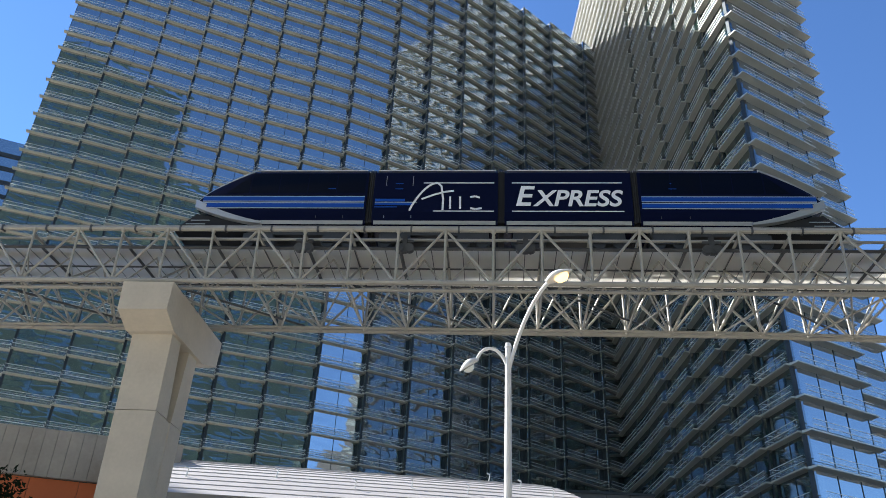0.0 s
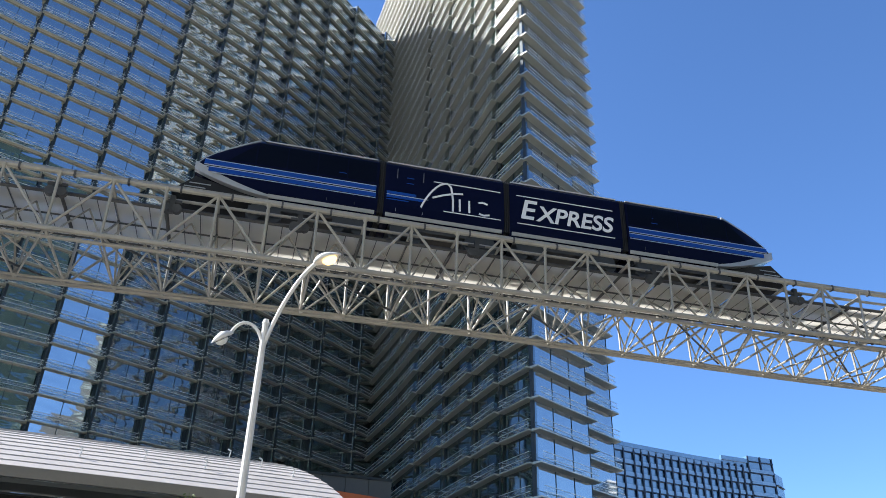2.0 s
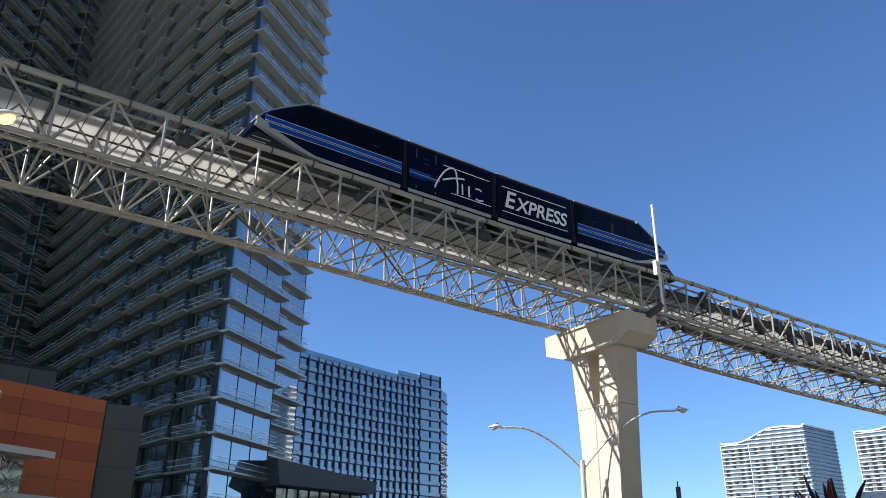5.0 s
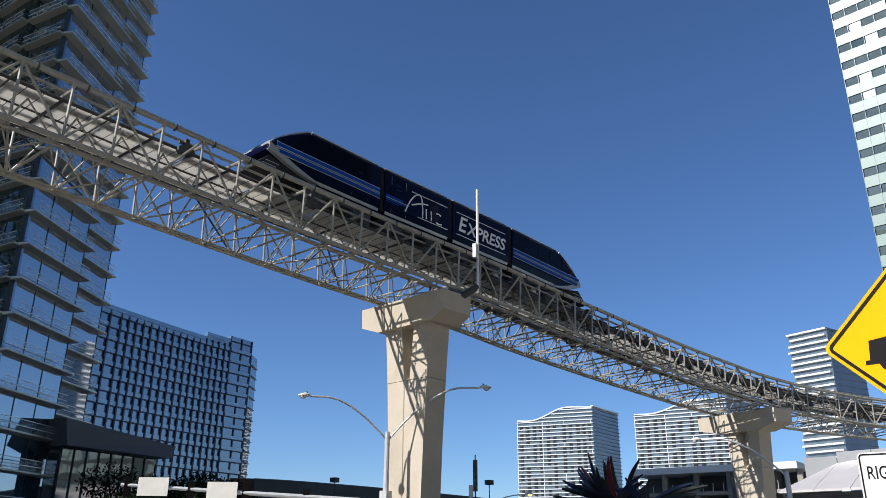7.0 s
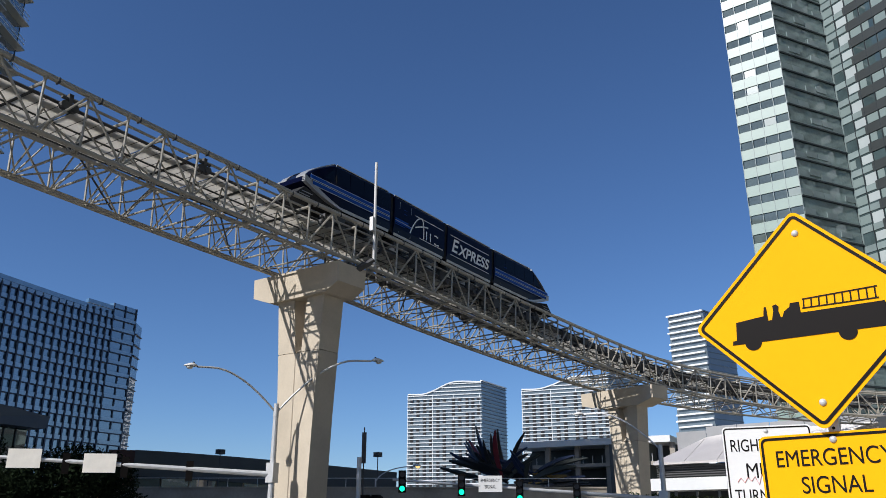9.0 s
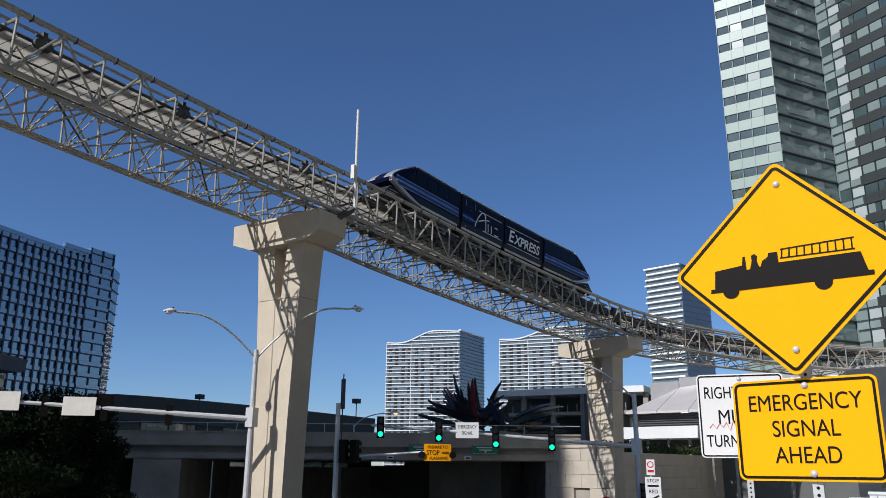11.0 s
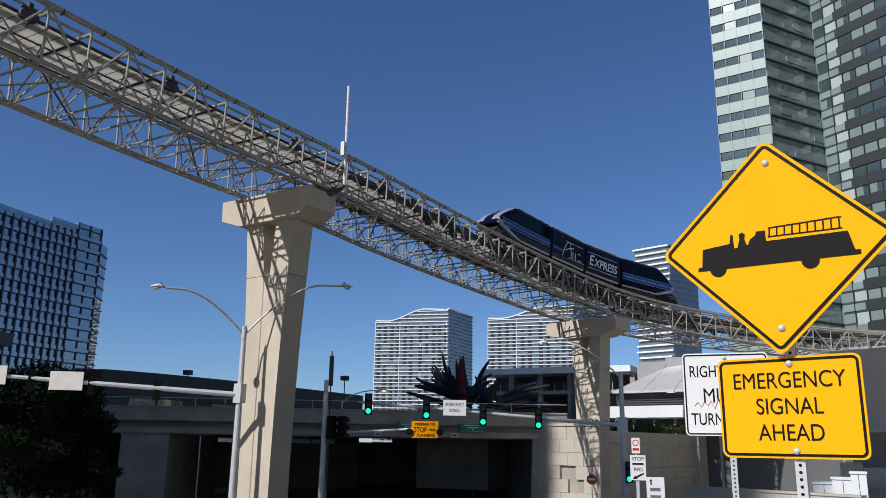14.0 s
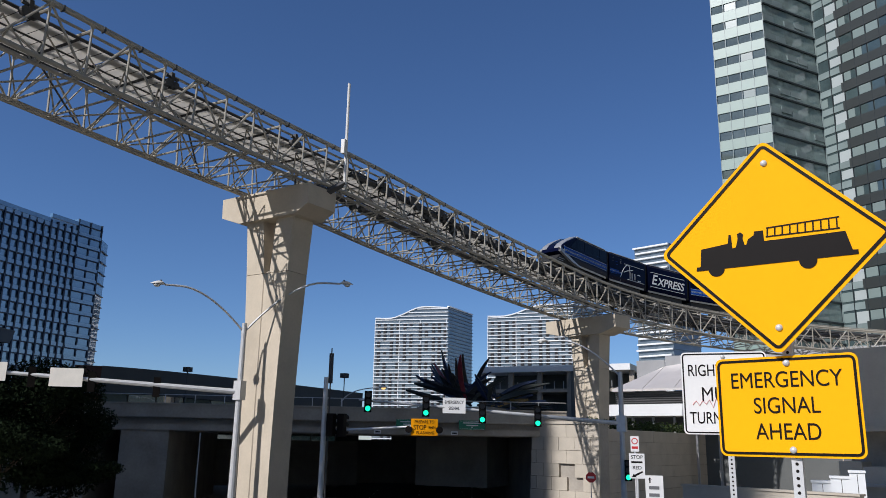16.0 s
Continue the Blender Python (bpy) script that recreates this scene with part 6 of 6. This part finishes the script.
plate = part("diamond_plate", Shape().prism(slab_outline(0.908, 0.908, 0.045), -0.004, 0.0), SIGN_YELLOW, warning, m=diamond_m)
part("border", border(0.904, 0.904, 0.035, 0.018, 0.016), SIGN_BLACK, plate)
plaque = part("plaque", Shape().prism(slab_outline(0.782, 0.555, 0.04), -0.004, 0.0), SIGN_YELLOW, warning, "yellow plaque with black capitals", m=plaque_m)
part("border", border(0.782, 0.555, 0.034, 0.014, 0.012), SIGN_BLACK, plaque)
for txt, z, size in (("EMERGENCY", 0.143, 0.128), ("SIGNAL", 0.0, 0.128), ("AHEAD", -0.143, 0.128)):
    lettering(txt, size, SIGN_BLACK, plaque, Matrix.Translation((0, -0.006, z)) @ front, extrude=0.001, narrow=0.84)
engine = Shape()
y0, y1 = -0.0075, -0.0045
outline = [(-0.467, -0.026), (-0.443, -0.025), (-0.434, 0.089), (-0.266, 0.108), (-0.258, 0.164), (-0.245, 0.163), (-0.241, 0.075), (-0.155, 0.089), (-0.144, 0.12), (-0.109, 0.143), (-0.104, 0.167), (-0.052, 0.167), (-0.05, 0.099), (0.404, 0.105), (0.432, -0.012), (0.461, -0.013), (0.46, -0.041), (-0.47, -0.051)]
engine.prism(outline, y0, y1)
for cx, cz in ((-0.346, -0.046), (0.189, -0.049)):
    engine.prism([(cx + 0.05 * math.cos(math.tau * j / 20), cz + 0.05 * math.sin(math.tau * j / 20)) for j in range(20)], y0 - 0.0003, y1)
engine.prism([(-0.219, 0.077), (-0.205, 0.131), (-0.207, 0.163), (-0.186, 0.172), (-0.171, 0.157), (-0.176, 0.131), (-0.165, 0.086)], y0 - 0.0002, y1)
symbol_m = Matrix.Translation((0.015, 0, 3.085)) @ Matrix.Diagonal((0.94, 1, 0.94, 1))
part("fire_engine_symbol", engine, SIGN_BLACK, warning, "black fire engine silhouette", m=symbol_m)
ladder = Shape()
(ax, az), (bx, bz), (cx, cz), (dx, dz) = ((-0.032, 0.18), (0.378, 0.195), (-0.038, 0.125), (0.377, 0.126))
for (xa, za), (xb, zb) in (((ax, az), (bx, bz)), ((cx, cz), (dx, dz))):
    ladder.prism([(xa, za - 0.004), (xb, zb - 0.004), (xb, zb + 0.004), (xa, za + 0.004)], y0, y1)
for i in range(10):
    f = 0.02 + 0.105 * i
    xa, za, xb, zb = ax + (bx - ax) * f, az + (bz - az) * f, cx + (dx - cx) * f, cz + (dz - cz) * f
    ladder.prism([(xa - 0.004, za), (xa + 0.004, za), (xb + 0.004, zb), (xb - 0.004, zb)][::-1], y0 + 0.0002, y1)
part("ladder_symbol", ladder, SIGN_BLACK, warning, m=symbol_m)
for x, z in ((0, 3.65), (0.01, 2.67)):
    bolt(warning, x, z)
for x, z in ((0.02, 0.238), (0.02, -0.238)):
    bolt(plaque, x, z)


def punched_post(parent, x, y, z1, w=0.055):
    sh = Shape().box(x - w / 2, y, -0.3, x + w / 2, y + w, z1)
    part("post", sh, GALVANISED, parent)
    holes = Joined()
    one = Shape().tube((0, 0, 0), (0, -0.0015, 0), 0.009, n=8)
    for i in range(int((z1 - 0.1) / 0.0254 / 1.5)):
        holes.add(one, Matrix.Translation((x, y, 0.1 + 0.0381 * i)))
    part("post_hole", holes.sh, SIGN_BLACK, parent, kind="stuff")


punched_post(warning, 0.03, 0.075, 3.7)
wa, wb = polar(82.44, 8.0), polar(87.8, 8.0)
wm, wl = wall_frame((wa.x, wa.y), (wb.x, wb.y))
lane = thing("lane_sign", "white lane-use sign with black lettering on a punched post", "sign", wm @ Matrix.Translation((wl / 2, 0, 0)))
board = part("plate", Shape().prism(slab_outline(0.762, 0.762, 0.04), -0.004, 0.0), SIGN_WHITE, lane, m=Matrix.Translation((0, 0, 2.495)))
part("border", border(0.762, 0.762, 0.032, 0.012, 0.012), SIGN_BLACK, board)
lettering("RIGHT LANE", 0.155, SIGN_BLACK, board, Matrix.Translation((-0.325, -0.006, 0.205)) @ front, extrude=0.001, align="LEFT", bold=0.0005, narrow=0.70)
lettering("MUST", 0.19, SIGN_BLACK, board, Matrix.Translation((-0.02, -0.006, -0.02)) @ front, extrude=0.001, narrow=0.8)
lettering("TURN RIGHT", 0.155, SIGN_BLACK, board, Matrix.Translation((-0.325, -0.006, -0.235)) @ front, extrude=0.001, align="LEFT", bold=0.0005, narrow=0.70)
scrawl = Shape()
rng = random.Random(4)
scrawl.path([(-0.29 + 0.03 * i, -0.0065, -0.09 + (0.04 if i % 2 else -0.04) * rng.uniform(0.3, 1.2)) for i in range(12)], 0.005, 4)
part("graffiti", scrawl, material("faded_pink_marker", (0.62, 0.28, 0.26), 0.6), board, "faint pink scrawl")
bolt(lane, 0.0, 2.83)
punched_post(lane, 0.02, 0.006, 2.85)

# pavement corner, beds and cabinets by the signs
for nm, b0, b1, d0, d1, zt in (("garden_wall", 82.0, 92.5, 40.0, 36.0, -0.05),):
    a, b = polar(b0, d0), polar(b1, d1)
    m, length = wall_frame((a.x, a.y), (b.x, b.y))
    gw = thing(nm, "low tan rendered garden wall", "wall", m)
    part("wall", Shape().box(0, 0, -4, length, 0.4, 2 - 1.75), STONE, gw)
    part("coping", Shape().box(-0.05, -0.06, 0.25, length + 0.05, 0.46, 0.33), STONE, gw)
for bearing, dist, w, h, d in ((90.5, 42.0, 0.9, 0.75, 0.8), (91.6, 41.0, 0.9, 1.0, 0.9), (92.5, 39.5, 0.6, 1.3, 0.7)):
    c = polar(bearing, dist)
    cab = thing("utility_cabinet", "white metal utility cabinet with a slightly wider lid", "cabinet", facing((c.x, c.y, -0.15)), "utility cabinets")
    part("body", Shape().box(-w / 2, 0, -3.5, w / 2, d, h - 0.1), WHITE_CLAD, cab)
    part("lid", Shape().box(-w / 2 - 0.04, -0.05, h - 0.1, w / 2 + 0.04, d + 0.05, h), WHITE_CLAD, cab)
    part("door_gap", Shape().box(-0.01, -0.012, -3.0, 0.01, 0.0, h - 0.15), SIGN_BLACK, cab)
bush = Shape()
rng = random.Random(12)
for i in range(12):
    p = polar(88.8 + 0.9 * i, 15.0 + 0.3 * math.sin(i), 0.95 + 0.08 * math.sin(i * 1.7))
    leaf_cloud(bush, rng, p - Vector((0, 0, 0.25)), (0.45, 0.45, 0.42), 420, 0.05)
solo("bush", bush, LEAF_LIGHT, "clipped yellow-green bushes near the signs", "bush", "stuff")
small_lamp = thing("pole_lamp", "thin dark pole with a small square lamp head", "lamp")
for az, d, top_el, wdt in ((48.0, 100.0, 4.4, 0.4), (58.7, 100.0, 4.35, 0.4)):
    p = polar(az, d)
    z = EYE + d * math.tan(radians(top_el))
    lp = small_lamp if az < 50 else thing("pole_lamp", "thin dark pole with a small square lamp head", "lamp")
    part("pole", Shape().tube((p.x, p.y, 3.9), (p.x, p.y, z), 0.06, n=6), STEEL_DARK, lp)
    part("head", Shape().box(p.x - wdt, p.y - wdt, z, p.x + wdt, p.y + wdt, z + 0.55), STEEL_DARK, lp)

far_foot = polar(58.6, 92.0)
far_lamp = thing("street_lamp", "far curved street lamp on the bridge, amber lens lit", "street lamp")
part("pole", Shape().tube((far_foot.x, far_foot.y, 3.9), (far_foot.x, far_foot.y, 6.6), 0.09, 0.07, 8), GALVANISED, far_lamp)
far_tip = polar(61.15, 92.0, 8.0)
part("arm", Shape().path(bent((far_foot.x, far_foot.y, 6.4), (far_foot.x + 0.3, far_foot.y - 0.5, 7.4), far_tip.lerp(far_foot, 0.5) + Vector((0, 0, 3.9)), far_tip), 0.06, 8), GALVANISED, far_lamp)
cobra_head(far_lamp, far_tip, (0.45, -0.9), 1.0, LAMP_LENS, "amber glowing lens", 0)

p = polar(49.2, 74.0)
under_pole = thing("pole", "thin pale metal pole standing in the underpass", "pole")
part("shaft", Shape().tube((p.x, p.y, ground_height(p.x, p.y) - 0.2), (p.x, p.y, 2.35), 0.07, 0.05, 8), GALVANISED, under_pole)
part("cap", Shape().tube((p.x, p.y, 2.35), (p.x, p.y, 2.45), 0.06, 0.03, 8), GALVANISED, under_pole)

# carriageway with kerbs, running down to the underpass
road = Shape()
u, v = Vector((0.906, 0.423, 0)), Vector((-0.423, 0.906, 0))
for i in range(16):
    s0, s1 = 8.0 + 9.0 * i, 8.0 + 9.0 * (i + 1)
    q = [u * s0 + v * -11, u * s1 + v * -11, u * s1 + v * 14, u * s0 + v * 14]
    k = len(road.v)
    road.v += [(p.x, p.y, ground_height(p.x, p.y) + 0.02) for p in q]
    road.f.append((k, k + 1, k + 2, k + 3))
solo("road", road, ASPHALT, "dark asphalt street falling to the underpass", "road", "structure")
for side in (-11.15, 14.15):
    kerb = Shape()
    for i in range(16):
        s0, s1 = 8.0 + 9.0 * i, 8.0 + 9.0 * (i + 1)
        a, b = u * s0 + v * side, u * s1 + v * side
        q = [a - v * 0.15, b - v * 0.15, b + v * 0.15, a + v * 0.15]
        kerb.hexa([(p.x, p.y, ground_height(p.x, p.y) - 0.1) for p in q] + [(p.x, p.y, ground_height(p.x, p.y) + 0.16) for p in q])
    solo("kerb", kerb, PAVING, "pale concrete kerb along the street", "kerb", "structure")
for lane_off in (-4.5, 1.5, 7.5):
    for i in range(14):
        s0 = 12 + 8.0 * i
        q = [u * s0 + v * (lane_off - 0.07), u * (s0 + 3) + v * (lane_off - 0.07), u * (s0 + 3) + v * (lane_off + 0.07), u * s0 + v * (lane_off + 0.07)]
        sh = Shape()
        sh.v = [(p.x, p.y, ground_height(p.x, p.y) + 0.026) for p in q]
        sh.f = [(0, 1, 2, 3)]
        tagged(new("lane_mark", sh.mesh("lane_mark", SIGN_WHITE)), "white painted lane dash on the asphalt", "road marking", "lane dashes", "structure")


def motions():
    rows = [[] for _ in CARS]
    for i in range(65):
        t = i * 0.25
        s = -11.95 + 5.3 * t - 0.0132 * max(0.0, t - 5) ** 2
        first = car_pose(s, 0)
        rows[0].append((t, first))
        for k in range(1, 4):
            rows[k].append((t, first.inverted() @ car_pose(s, k)))
    walk(tram, rows[0])
    for k in range(1, 4):
        walk(car_parts[k], rows[k])


motions()
